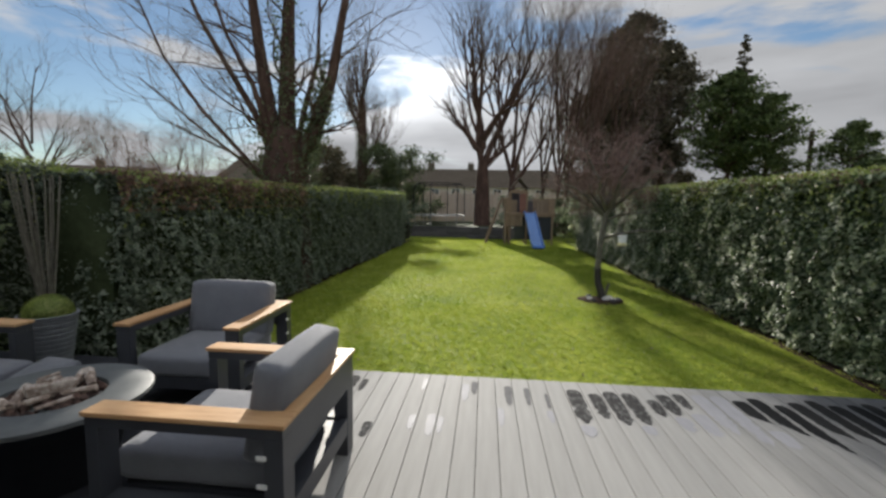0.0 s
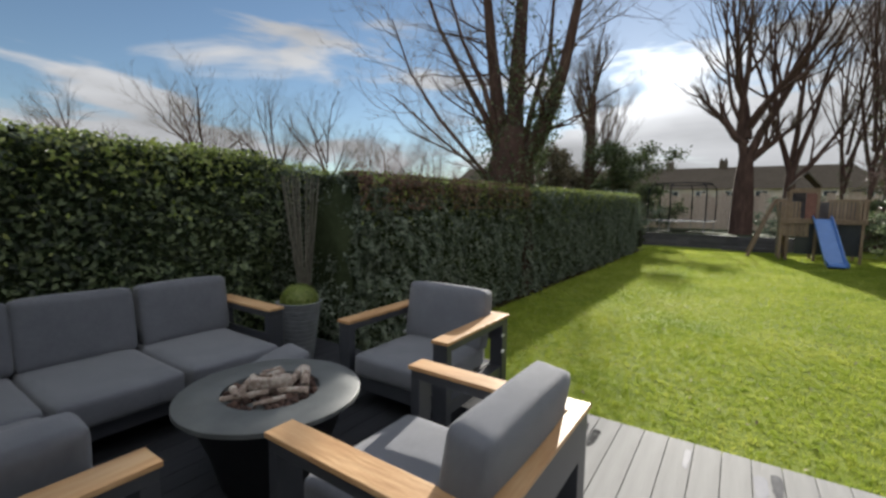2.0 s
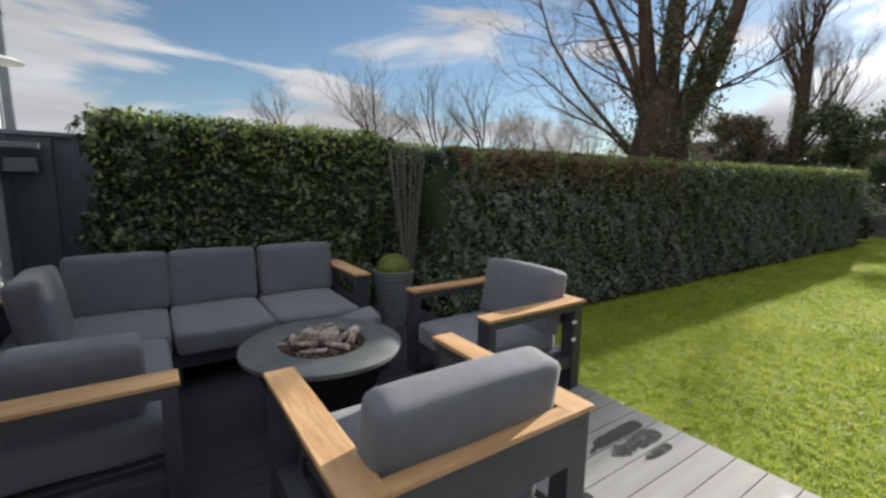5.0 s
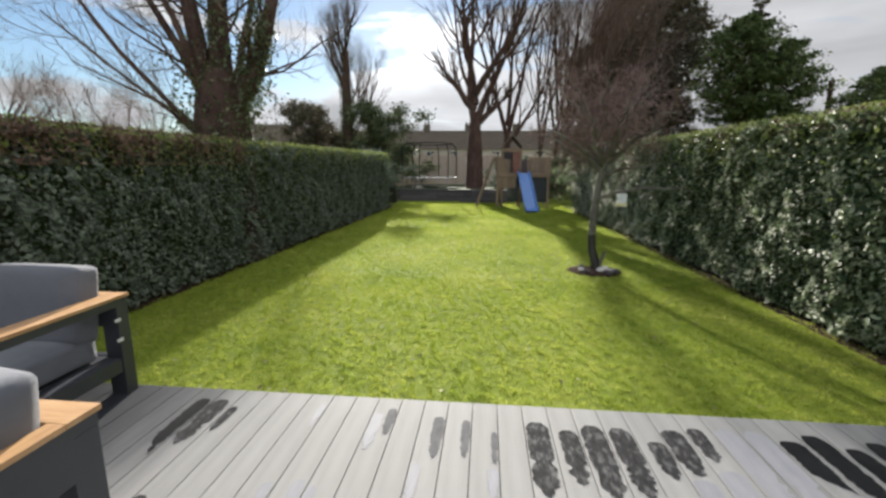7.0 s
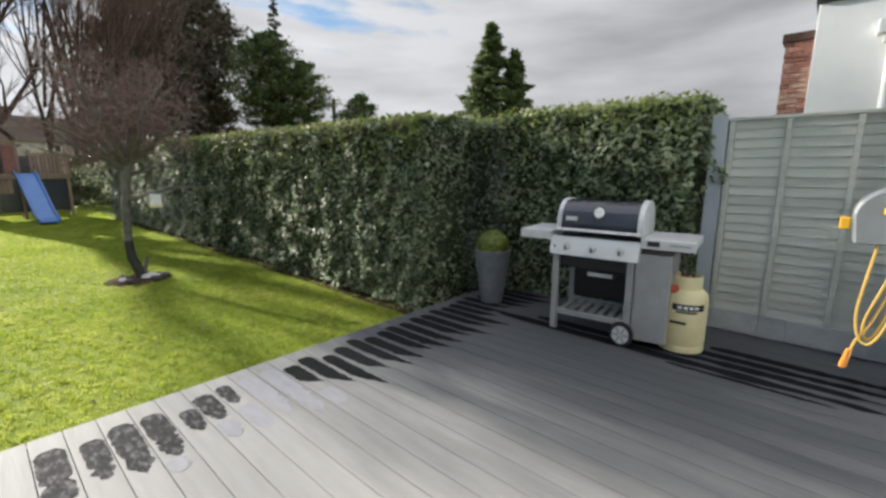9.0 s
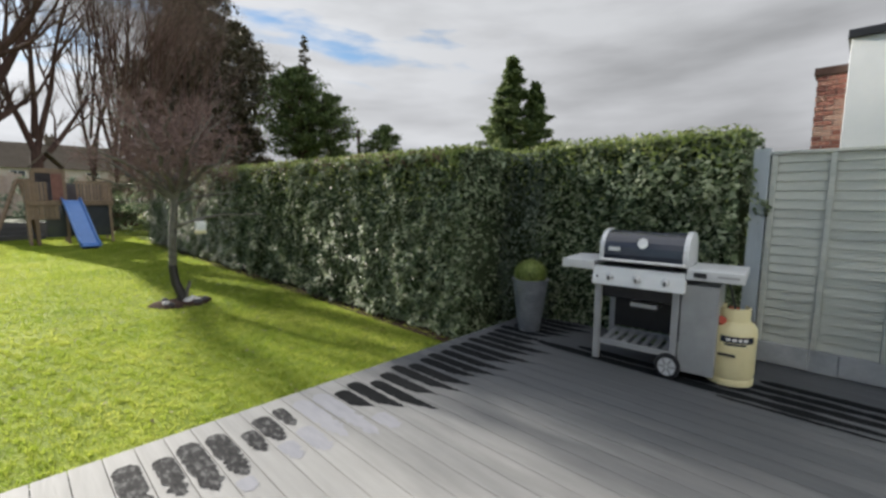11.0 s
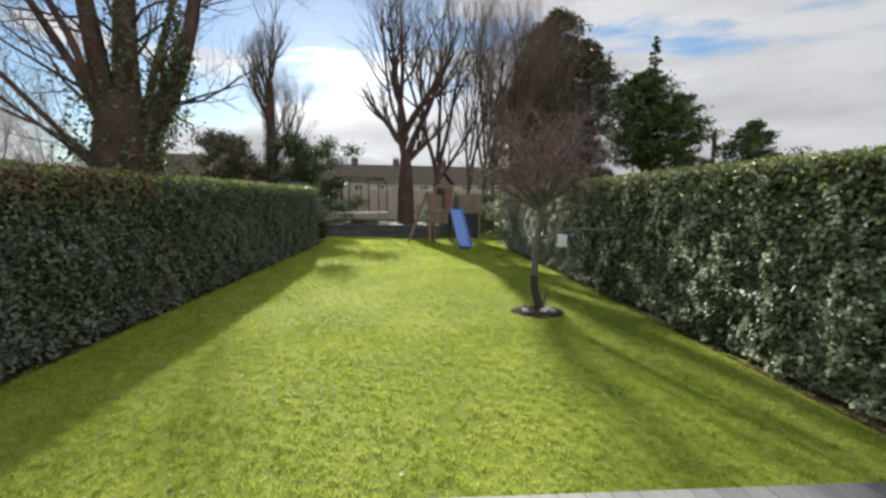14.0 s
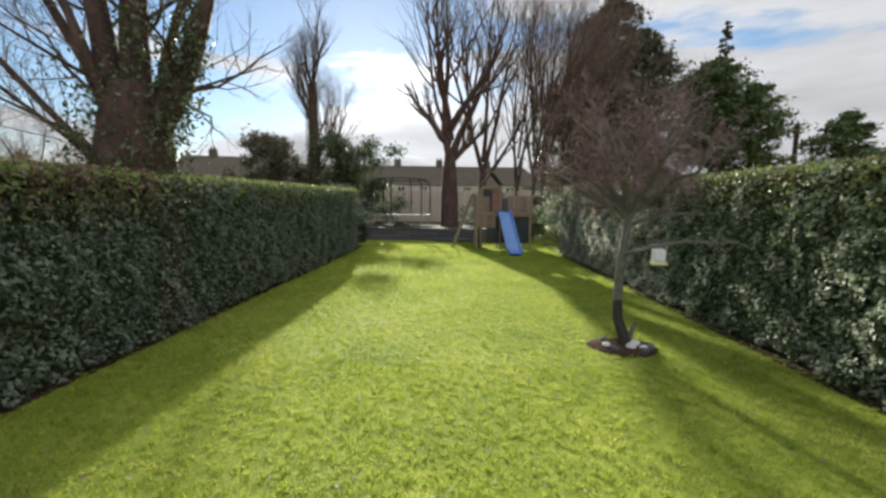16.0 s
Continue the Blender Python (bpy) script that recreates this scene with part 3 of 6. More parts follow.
def build_ground():
    bm = bmesh.new()
    bmesh.ops.create_grid(bm, x_segments=60, y_segments=60, size=1)
    for v in bm.verts:
        v.co = Vector((math.copysign(abs(v.co.x) ** 3, v.co.x) * 600, math.copysign(abs(v.co.y) ** 3, v.co.y) * 600 + 3, GZ))
    part("ground", bm, M["lawn"], label="mown green lawn with uneven patches", kind="structure")
    rs = np.random.RandomState(4)
    parts = []
    for n, (x0, x1, y0, y1), h in ((170000, (-3.1, 5.0, 2.84, 7.0), 0.026), (110000, (-3.1, 5.0, 7.0, 13.0), 0.03), (150000, (-3.1, 5.0, 13.0, 23.0), 0.03)):
        x, y = rs.uniform(x0, x1, n), rs.uniform(y0, y1, n)
        clump = np.sin(x * 7.3 + 2 * np.sin(y * 3.1)) * np.sin(y * 6.1 + 1.7 * np.sin(x * 4.3)) * 0.5 + 0.5
        tuft = (np.sin(x * 37 + 4 * np.sin(y * 11.3) + 3 * np.sin(x * 5.1)) * np.sin(y * 23 + 4 * np.sin(x * 9.7) + 3 * np.sin(y * 3.3)) * 0.5 + 0.5) ** 2
        # small bare pits and taller tufts, a hand's breadth apart
        pit = np.zeros(n)
        for j in range(26):
            wave = rs.normal(0, 1, 2)
            wave *= rs.uniform(28, 75) / (1 + 0.05 * y0) / np.hypot(*wave)
            pit += np.sin(x * wave[0] + y * wave[1] + rs.uniform(0, 6.28))
        pit = np.clip(pit / 5.1, -1.6, 1.6)
        clump = np.clip(0.25 * clump + 0.7 * tuft + 0.55 * pit, 0.02, 1.7) * np.where(pit < -0.75, 0.1, 1.0)
        hh = h * (0.45 + 0.9 * clump) * rs.uniform(0.6, 1.3, n)
        a = rs.uniform(0, 2 * np.pi, n)
        w = h * 0.16 * (1 + 0.045 * y)
        lean = rs.normal(0, 0.55, (n, 2)) * hh[:, None]
        dx, dy = np.cos(a) * w, np.sin(a) * w
        z = np.full(n, GZ - 0.002)
        V = np.stack([np.stack([x - dx, y - dy, z], 1), np.stack([x + dx, y + dy, z], 1), np.stack([x + lean[:, 0], y + lean[:, 1], z + hh], 1)], 1)
        parts.append(V.reshape(-1, 3))
    V = np.concatenate(parts)
    F = np.arange(len(V)).reshape(-1, 3)
    g = mesh_np("grass", V, F, M["blade"])
    tagged(g, "short bright green mown grass with small tufts", "grass", kind="stuff")
    # a few fallen leaves and pale specks
    n = 420
    P = np.stack([rs.uniform(-2.6, 4.6, n), rs.uniform(2.9, 12, n), np.full(n, GZ + 0.02)], 1)
    V, F = leaf_cloud(P, np.tile([0, 0, 1.0], (n, 1)), 0.045, 5, jitter=0.3)
    f = mesh_np("fallen_leaves", V, F, mat("dry_leaves", [(0.12, 0.09, 0.05), (0.3, 0.25, 0.17)], 4, 0.8, bump=0, island=0.5))
    tagged(f, "scattered small dry leaves on the lawn", "fallen leaves", kind="stuff")
    for nm, a, b in (("soil_strip_west", (-3.6, 2.85), (-3.0, 21)), ("soil_strip_east", (4.85, 2.85), (5.5, 19))):
        bm = bmesh.new()
        box(bm, (a[0], a[1], GZ - 0.05), (b[0], b[1], GZ + 0.012))
        part(nm, bm, M["soil"], label="strip of dark bare soil under the hedge", kind="structure")


build_ground()


def build_deck():
    deck = thing("deck", (0, 0, 0), "grey composite board terrace, damp in places", "terrace", kind="structure")
    bm = bmesh.new()
    for y in (-0.6, 0.2, 1.0, 1.8, 2.7):
        box(bm, (-4.4, y - 0.03, GZ - 0.02), (6.1, y + 0.03, -0.026))
    box(bm, (-4.4, HOUSE_Y, GZ - 0.02), (6.1, HOUSE_Y + 0.05, -0.03))
    part("joists", bm, M["joist"], deck, kind="structure")
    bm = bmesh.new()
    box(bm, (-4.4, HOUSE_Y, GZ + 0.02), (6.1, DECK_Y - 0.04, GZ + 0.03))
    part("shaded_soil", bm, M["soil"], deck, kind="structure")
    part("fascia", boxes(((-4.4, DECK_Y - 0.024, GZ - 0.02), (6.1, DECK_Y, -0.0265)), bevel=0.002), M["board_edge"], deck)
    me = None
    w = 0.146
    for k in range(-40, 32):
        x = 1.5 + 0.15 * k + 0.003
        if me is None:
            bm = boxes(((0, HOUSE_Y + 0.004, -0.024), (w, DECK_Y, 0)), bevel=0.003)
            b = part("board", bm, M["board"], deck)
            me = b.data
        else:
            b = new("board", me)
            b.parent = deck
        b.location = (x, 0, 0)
    # wet marks: board, far end, near end, share of the board's width, side, shape
    rnd = random.Random(7)
    marks = [(0, 2.62, 2.03, 0.95, 0, 1), (1, 2.56, 2.12, 0.8, 1, 1), (2, 2.62, 2.04, 0.97, 1, 1), (3, 2.61, 2.07, 0.95, 1, 1), (4, 2.5, 2.21, 0.72, 1, 1), (5, 2.62, 2.24, 0.9, 0, 1),
             (6, 2.65, 2.36, 0.7, 0, 1), (-2, 2.5, 2.23, 0.25, 1, 4), (-3, 2.6, 2.26, 0.36, 1, 4), (-4, 2.62, 2.25, 0.5, 1, 4), (-6, 2.68, 2.42, 0.4, 1, 4),
             (-14, 2.67, 2.12, 0.7, 1, 0), (-13, 2.67, 2.22, 0.85, 0, 1), (-12, 2.6, 2.34, 0.4, 0, 1), (-12, 1.86, 1.6, 0.5, 0, 1), (-11, 1.85, 1.64, 0.5, 1, 1), (-16, 1.95, 1.3, 0.6, 1, 1), (-15, 1.9, 1.45, 0.4, 0, 1),
             (-9, 2.0, 1.78, 0.4, 1, 2), (-8, 2.03, 1.7, 0.5, 1, 2), (-7, 2.0, 1.75, 0.35, 0, 2), (-9, 2.69, 2.44, 0.3, 1, 2), (-6, 2.62, 2.28, 0.5, 0, 2), (-4, 2.2, 1.9, 0.4, 0, 2), (-2, 2.2, 2.0, 0.4, 1, 2),
             (7, 2.66, 2.0, 0.96, 0, 2), (8, 2.66, 1.88, 0.98, 0, 2), (6, 2.3, 1.95, 0.9, 0, 2), (5, 2.22, 2.0, 0.8, 0, 2), (9, 2.1, 1.86, 0.9, 0, 2), (0, 2.0, 1.84, 0.8, 0, 2), (3, 2.05, 1.92, 0.7, 0, 2),
             (23, 2.12, -0.8, 0.98, 0, 3), (24, 1.75, -0.8, 0.95, 0, 3), (22, 0.5, -0.5, 0.35, 1, 3), (25, 0.5, -0.8, 0.8, 0, 3), (26, 0.3, -0.8, 0.8, 0, 3)]
    for k in range(9, 30):
        far = 2.61 + rnd.uniform(-0.07, 0.06) + (0.05 if k > 12 else 0)
        length = rnd.uniform(0.6, 0.86) * (0.6 if k == 9 else 1)
        marks.append((k, far, far - length, rnd.uniform(0.86, 1.0), rnd.choice((0, 1)), 0))
    for k, far, near, share, side, shape in marks:
        x0 = 1.5 + 0.15 * k + 0.006
        width = 0.138 * share
        xa = x0 if side == 0 else x0 + 0.138 - width
        n = 30
        left, right = [], []
        for i in range(n + 1):
            u = i / n
            y = far + (near - far) * u
            if shape == 0:
                top = 1 - min(1, u * 9) ** 0.5
                xl = xa + width * (0.22 * top + 2.6 * max(0, u - 0.68)) + rnd.uniform(0, 0.02) * (0.25 + u)
                xr = xa + width * (1 - 0.25 * top) - rnd.uniform(0, 0.014) * (0.3 + u)
                left.append((min(xl, xa + width - 0.003), y))
                right.append((max(left[-1][0] + 0.002, xr), y))
                continue
            prof = min(1, 0.2 + u * 9, (1 - u) * 5) ** 0.5
            prof = max(0.03, prof - rnd.uniform(0, 0.3) * (0.3 if u < 0.55 else 1.5))
            mid = xa + width / 2 + rnd.uniform(-0.004, 0.004)
            left.append((mid - width / 2 * prof, y))
            right.append((mid + width / 2 * prof, y))
        z = 0.0016 if shape == 2 else 0.0028
        v = [(x, y, z) for x, y in left] + [(x, y, z) for x, y in right]
        f = [(i, i + 1, n + 2 + i, n + 1 + i) for i in range(n)]
        part("damp_mark" if shape in (2, 4) else "wet_mark", (v, f), (M["wet"], M["mottled"], M["damp"], M["wet"], M["half_dry"])[shape], deck)


build_deck()


def build_house():
    y0, y1, top = HOUSE_Y - 0.3, HOUSE_Y, 3.3
    xl, xr, ol, orr, oh = -4.75, 5.72, -2.55, 3.95, 2.35
    part("house_wall", boxes(((xl, y0, GZ), (ol, y1, top)), ((orr, y0, GZ), (xr, y1, top)), ((ol, y0, oh), (orr, y1, top)), ((ol, y0, GZ), (orr, y1, -0.03)), bevel=0), M["render_grey"],
         label="pale grey painted rendered house wall", kind="structure")
    part("roof_edge", boxes(((xl - 0.1, y0, top), (xr + 0.1, y1 + 0.12, top + 0.16)), bevel=0.01), M["pipe"], label="dark grey roof edge board", kind="structure")
    part("ceiling", boxes(((xl, -5.4, 2.45), (xr, y0, 2.55)), bevel=0), M["plaster"], label="plain pale ceiling", kind="structure")
    part("floor", boxes(((xl, -5.4, -0.12), (xr, y0, -0.002)), ((ol, y0, -0.026), (orr, y1 - 0.01, -0.003)), bevel=0), M["floor_in"], label="plain grey tiled floor", kind="structure")
    part("wall_back", boxes(((xl, -5.6, -0.1), (xr, -5.4, 2.6)), bevel=0), M["plaster"], label="plain pale inner wall", kind="structure")
    part("wall_west", boxes(((xl - 0.1, -5.4, -0.1), (xl, y0, 2.6)), bevel=0), M["plaster"], label="plain pale inner wall", kind="structure")
    part("wall_east", boxes(((xr, -5.4, -0.1), (xr + 0.1, y0, 2.6)), bevel=0), M["plaster"], label="plain pale inner wall", kind="structure")
    part("house_roof", boxes(((xl, -5.6, 2.6), (xr, y0, 3.3)), bevel=0), M["pipe"], label="flat dark roof", kind="structure")
    part("trim", boxes(((xl, y1, 0.0), (-2.72, y1 + 0.012, 0.12)), ((4.12, y1, 0.0), (xr, y1 + 0.02, 0.14)), bevel=0.003), M["white_paint"], label="white painted wall plinth", kind="structure")
    d = thing("sliding_door", (0, 0, 0), "grey framed glazed garden door, standing open", "door")
    part("white_jamb", boxes(((ol - 0.14, y1 - 0.02, 0), (ol, y1 + 0.025, oh + 0.1)), ((orr, y1 - 0.02, 0), (orr + 0.14, y1 + 0.025, oh + 0.1)), ((ol, y1 - 0.02, oh), (orr, y1 + 0.025, oh + 0.1)), bevel=0.004), M["white_paint"], d)
    part("frame", boxes(((ol, y1 - 0.09, 0), (ol + 0.14, y1 + 0.006, oh)), ((orr - 0.14, y1 - 0.09, 0), (orr, y1 + 0.006, oh)), bevel=0.004), M["grey_frame"], d)
    for i, (a, b) in enumerate(((ol + 0.145, -0.35), (2.4, orr - 0.145))):
        leaf = part("door_leaf", boxes(((a, y1 - 0.14, 0.01), (a + 0.09, y1 - 0.085, oh - 0.01)), ((b - 0.09, y1 - 0.14, 0.01), (b, y1 - 0.085, oh - 0.01)), ((a + 0.09, y1 - 0.14, 0.01), (b - 0.09, y1 - 0.085, 0.1)),
                                      ((a + 0.09, y1 - 0.14, oh - 0.1), (b - 0.09, y1 - 0.085, oh - 0.01)), bevel=0.004), M["grey_frame"], d)
        pane = part("pane", boxes(((a + 0.09, y1 - 0.12, 0.1), (b - 0.09, y1 - 0.1, oh - 0.1)), bevel=0), M["glass"], leaf)
    # wall lamps
    for x, z in ((-3.78, 2.33), (5.35, 2.28)):
        lamp = thing("wall_lamp", (x, y1 + 0.004, z), "white dish shaped outdoor wall lamp with a clear bulb", "lamp", "outdoor wall lamps")
        part("bracket", boxes(((-0.045, 0, -0.075), (0.045, 0.03, 0.075)), ((-0.018, 0.03, -0.005), (0.018, 0.13, 0.025)), bevel=0.006), M["white_paint"], lamp)
        part("shade", lathe([(0.03, 0.045), (0.05, 0.04), (0.165, 0.012), (0.17, -0.004), (0.165, -0.008), (0.05, 0.022), (0.03, 0.02)], 32), M["white_paint"], lamp, smooth=True, at=pose(0, 0.17, 0))
        part("bulb", lathe([(0.006, 0.02), (0.022, 0.0), (0.03, -0.03), (0.022, -0.055), (0.005, -0.068)], 20), M["glass"], lamp, smooth=True, at=pose(0, 0.17, 0))
    # downpipes at both ends
    for x in (xl + 0.03, 5.6):
        p = thing("downpipe", (x, y1 + 0.05, 0), "anthracite square downpipe fixed to the wall", "pipe", "downpipes")
        part("pipe", boxes(((-0.035, -0.03, 0.05), (0.035, 0.035, 3.25)), bevel=0.008), M["pipe"], p)
        for z in (0.4, 1.86, 2.9):
            part("bracket", boxes(((-0.05, -0.045, z), (0.05, 0.042, z + 0.035)), bevel=0.004), M["pipe"], p)
    s = thing("alarm_box", (-4.35, y1 + 0.004, 2.72), "small pale yellow round alarm box on the wall", "alarm box")
    part("cover", lathe([(0.02, 0.05), (0.09, 0.045), (0.115, 0.02), (0.115, 0.0), (0.1, 0.0)], 24), mat("pale_yellow_plastic", [(0.62, 0.60, 0.36), (0.7, 0.68, 0.45)], 5, 0.5), s, smooth=True, at=pose(0, 0, 0, -90))
    # two short waste pipes
    for i, (x, z) in enumerate(((5.47, 0.74), (5.33, 0.66))):
        p = thing("waste_pipe", (x, y1 + 0.06, 0), "dark grey waste pipe with a white foot", "pipe", "waste pipes")
        part("pipe", tube([(0, 0, 0.12), (0, 0, z), (0, -0.02, z + 0.03), (0, -0.055, z + 0.05)], 0.036, 16), M["pipe"], p, smooth=True)
        part("foot", lathe([(0.043, 0.0), (0.043, 0.13), (0.04, 0.14)], 16), M["white_paint"], p, smooth=True)


build_house()


def build_fences():
    # side fence on the right: lapped slats between battens
    f = thing("panel_fence", (6.02, 0, 0), "grey-green painted lapped panel fence on a concrete base", "fence")
    y0, y1, z0, z1 = -0.84, 0.44, 0.2, 1.88
    part("post", boxes(((-0.06, 0.44, 0), (0.05, 0.56, 1.93)), bevel=0.006), M["fence_post"], f, "pale blue-grey post")
    part("post", boxes(((-0.04, -0.87, 0), (0.05, -0.84, 1.9)), bevel=0.003), M["fence"], f)
    part("gravel_board", boxes(((-0.035, y0, 0.01), (0.03, -0.15, 0.2)), ((-0.01, -0.15, 0.0), (0.03, 0.05, 0.2)), ((-0.035, 0.05, 0.01), (0.03, y1, 0.2)), bevel=0.008), M["gravel_board"], f, "worn concrete base board")
    part("cap", boxes(((-0.045, y0, z1 - 0.005), (0.035, y1, z1 + 0.02)), bevel=0.004), M["fence"], f)
    for y in (y0 + 0.02, -0.4, 0.02, y1 - 0.035):
        part("batten", boxes(((-0.042, y - 0.018, z0), (-0.02, y + 0.02, z1 - 0.01)), bevel=0.003), M["fence"], f)
    me = None
    n = 21
    step = (z1 - z0) / n
    for i in range(n):
        if me is None:
            bm = bmesh.new()
            box(bm, (-0.016, y0, 0), (0.0, y1, step + 0.012), 0.002, pose(0, 0, 0, 0, 11, 0))
            s = part("slat", bm, M["fence"], f)
            me = s.data
        else:
            s = new("slat", me)
            s.parent = f
        s.location = (0, 0, z0 + i * step)
    # dark fence on the left end
    g = thing("board_fence", (-4.42, 0, 0), "navy painted close boarded fence", "fence")
    part("post", boxes(((-0.02, -1.05, GZ), (0.08, -0.95, 1.86)), bevel=0.006), M["navy"], g)
    part("cap", boxes(((-0.06, -1.1, 1.84), (0.04, 0.9, 1.88)), bevel=0.004), M["navy"], g)
    me = None
    for i in range(14):
        if me is None:
            s = part("plank", boxes(((-0.02, 0, GZ), (0.0, 0.156, 1.84)), bevel=0.003), M["navy"], g)
            me = s.data
        else:
            s = new("plank", me)
            s.parent = g
        s.location = (0.0 if i % 2 else -0.022, -1.1 + 0.143 * i, 0)
    bxs = thing("wall_box", (-4.38, -0.72, 1.42), "grey meter box with a shelf on the dark fence", "box")
    part("box", boxes(((0, -0.1, 0.1), (0.1, 0.12, 0.22)), bevel=0.006), M["pipe"], bxs)
    part("hood", boxes(((0, -0.12, 0.3), (0.13, 0.14, 0.35)), bevel=0.006), M["pipe"], bxs)


build_fences()


# ---- hedges ----
def hedge(name, x0, x1, y0, y1, z1, label, dens, leaf=0.05, dark="leaf", seed=1, top_leaf=True, ends=(True, True), inner=1, slope=0.0, rough=0.05):
    """A clipped hedge: a dark core under a thick coat of leaves. inner: +1 if the garden lies to +x."""
    h = thing(name, (0, 0, 0), label, "hedge", "clipped garden hedges")
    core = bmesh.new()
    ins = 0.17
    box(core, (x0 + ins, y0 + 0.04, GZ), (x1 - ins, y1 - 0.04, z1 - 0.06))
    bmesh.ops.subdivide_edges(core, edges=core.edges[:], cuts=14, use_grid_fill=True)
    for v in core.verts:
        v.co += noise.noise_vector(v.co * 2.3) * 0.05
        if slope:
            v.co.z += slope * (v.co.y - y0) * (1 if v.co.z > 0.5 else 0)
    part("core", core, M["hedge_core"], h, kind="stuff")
    rs = np.random.RandomState(seed)
    P, N = [], []

    def face(n, fx, fy, fz, nrm):
        u, v = rs.rand(n), rs.rand(n)
        p = np.stack([fx(u, v), fy(u, v), fz(u, v)], 1)
        depth = rs.exponential(0.035, n)[:, None]
        w = np.zeros(n)
        wr = np.random.RandomState(seed + 50)
        for j in range(44):
            fr = 3.2 * 1.058 ** j
            k3 = wr.normal(0, 1, 3)
            k3 /= np.linalg.norm(k3)
            w += 0.019 * (1 - 0.008 * j) * np.sin(p @ k3 * fr + wr.uniform(0, 6.28))
        w = np.maximum(w, -0.055) * (0.45 if nrm[2] else 1)
        nn = np.tile(np.array(nrm, float), (n, 1))
        p = p + nn * (w[:, None] * rough / 0.05 * 0.6 - np.minimum(depth, 0.22))
        P.append(p)
        N.append(nn + np.array([0, 0, 0.75]))

    H = z1 - GZ
    L = y1 - y0
    W = x1 - x0
    # thinner towards the far end, where leaves are seen small
    def along(u):
        return y0 + L * (u ** (1.0 if L < 5 else 1.25))
    xf = x1 if inner > 0 else x0
    face(int(L * H * dens), lambda u, v: np.full_like(u, xf), lambda u, v: along(u), lambda u, v: GZ + 0.06 + v * (H - 0.06), (inner, 0, 0))
    face(int(L * W * dens * 0.9), lambda u, v: x0 + W * v, lambda u, v: along(u), lambda u, v: np.full_like(u, z1), (0, 0, 1))
    for on, yy, s in ((ends[0], y0, -1), (ends[1], y1, 1)):
        if on:
            face(int(W * H * dens), lambda u, v: x0 + W * u, lambda u, v: np.full_like(u, yy), lambda u, v: GZ + 0.06 + v * (H - 0.06), (0, s, 0))
    P, N = np.concatenate(P), np.concatenate(N)
    P[:, 2] += slope * (P[:, 1] - y0) * np.clip(P[:, 2] / z1, 0, 1)
    # round the long upper edge
    e = np.clip((P[:, 2] - (z1 - 0.12)) / 0.12, 0, 1) * np.clip(((P[:, 0] - xf) * inner + 0.12) / 0.12, 0, 1)
    P[:, 2] -= e * 0.05
    V, F = leaf_cloud(P, N, leaf, seed)
    mesh_np("foliage", V, F, M[dark], h, kind="stuff")
    if top_leaf:
        n = int(L * W * dens * 0.6)
        yy = along(rs.rand(n))
        xx = x0 + W * rs.rand(n)
        zz_ = z1 + rs.uniform(-0.04, 0.06, n) + slope * (yy - y0)
        # some young leaves sit on the upper part of the face too
        m = int(L * dens * 0.22)
        fy = along(rs.rand(m))
        fz = z1 + slope * (fy - y0) - rs.exponential(0.16, m)
        fx = np.full(m, xf) + inner * rs.uniform(-0.04, 0.06, m)
        Q = np.concatenate([np.stack([xx, yy, zz_], 1), np.stack([fx, fy, fz], 1)])
        QN = np.concatenate([np.tile([0, 0, 1.0], (n, 1)), np.tile([inner, 0, 0.5], (m, 1))])
        V, F = leaf_cloud(Q, QN, leaf * 0.8, seed + 9)
        mesh_np("new_growth", V, F, M["leaf_new"], h, "pale new shoots on top", kind="stuff")
    # long stray shoots
    t = Tubes()
    for i in range(int(L * 5)):
        yy = y0 + L * rs.rand()
        xx = x0 + W * rs.rand()
        zt = z1 + slope * (yy - y0)
        t.add([(xx, yy, zt - 0.06), (xx + rs.normal(0, 0.02), yy + rs.normal(0, 0.02), zt + rs.uniform(0.05, 0.13))], [0.003, 0.0015], 3, False)
    part("shoots", t.data(), M["twig"], h, kind="stuff")
    return h


hedge("hedge", -4.1, -3.02, 3.05, 19.4, 1.86, "long clipped dark green hedge along the lawn, level topped", 1050, 0.066, "leaf_dark", 1, slope=0.016, rough=0.08)
hedge("hedge", -4.35, -3.75, -0.2, 2.5, 2.02, "taller clipped glossy green hedge behind the corner sofa", 1600, 0.064, "leaf_deep", 2, rough=0.1)
hedge("hedge", -4.6, -3.95, 2.25, 3.4, 1.98, "dark recessed stretch of hedge behind a planter", 1300, 0.05, "leaf_dark", 3, ends=(False, False))
hedge("hedge", 4.95, 6.1, 3.15, 18.6, 2.04, "long clipped hedge along the lawn with glossy speckled leaves", 1450, 0.07, "leaf", 4, inner=-1, slope=0.012, rough=0.06)
hedge("hedge", 5.86, 6.75, 0.62, 2.75, 2.1, "taller clipped bright green hedge behind the grill", 1600, 0.064, "leaf", 5, inner=-1, rough=0.07)
hedge("hedge", 5.75, 6.5, 2.6, 3.3, 2.05, "dark recessed stretch of hedge behind a planter", 1300, 0.05, "leaf_dark", 6, inner=-1, ends=(True, False))


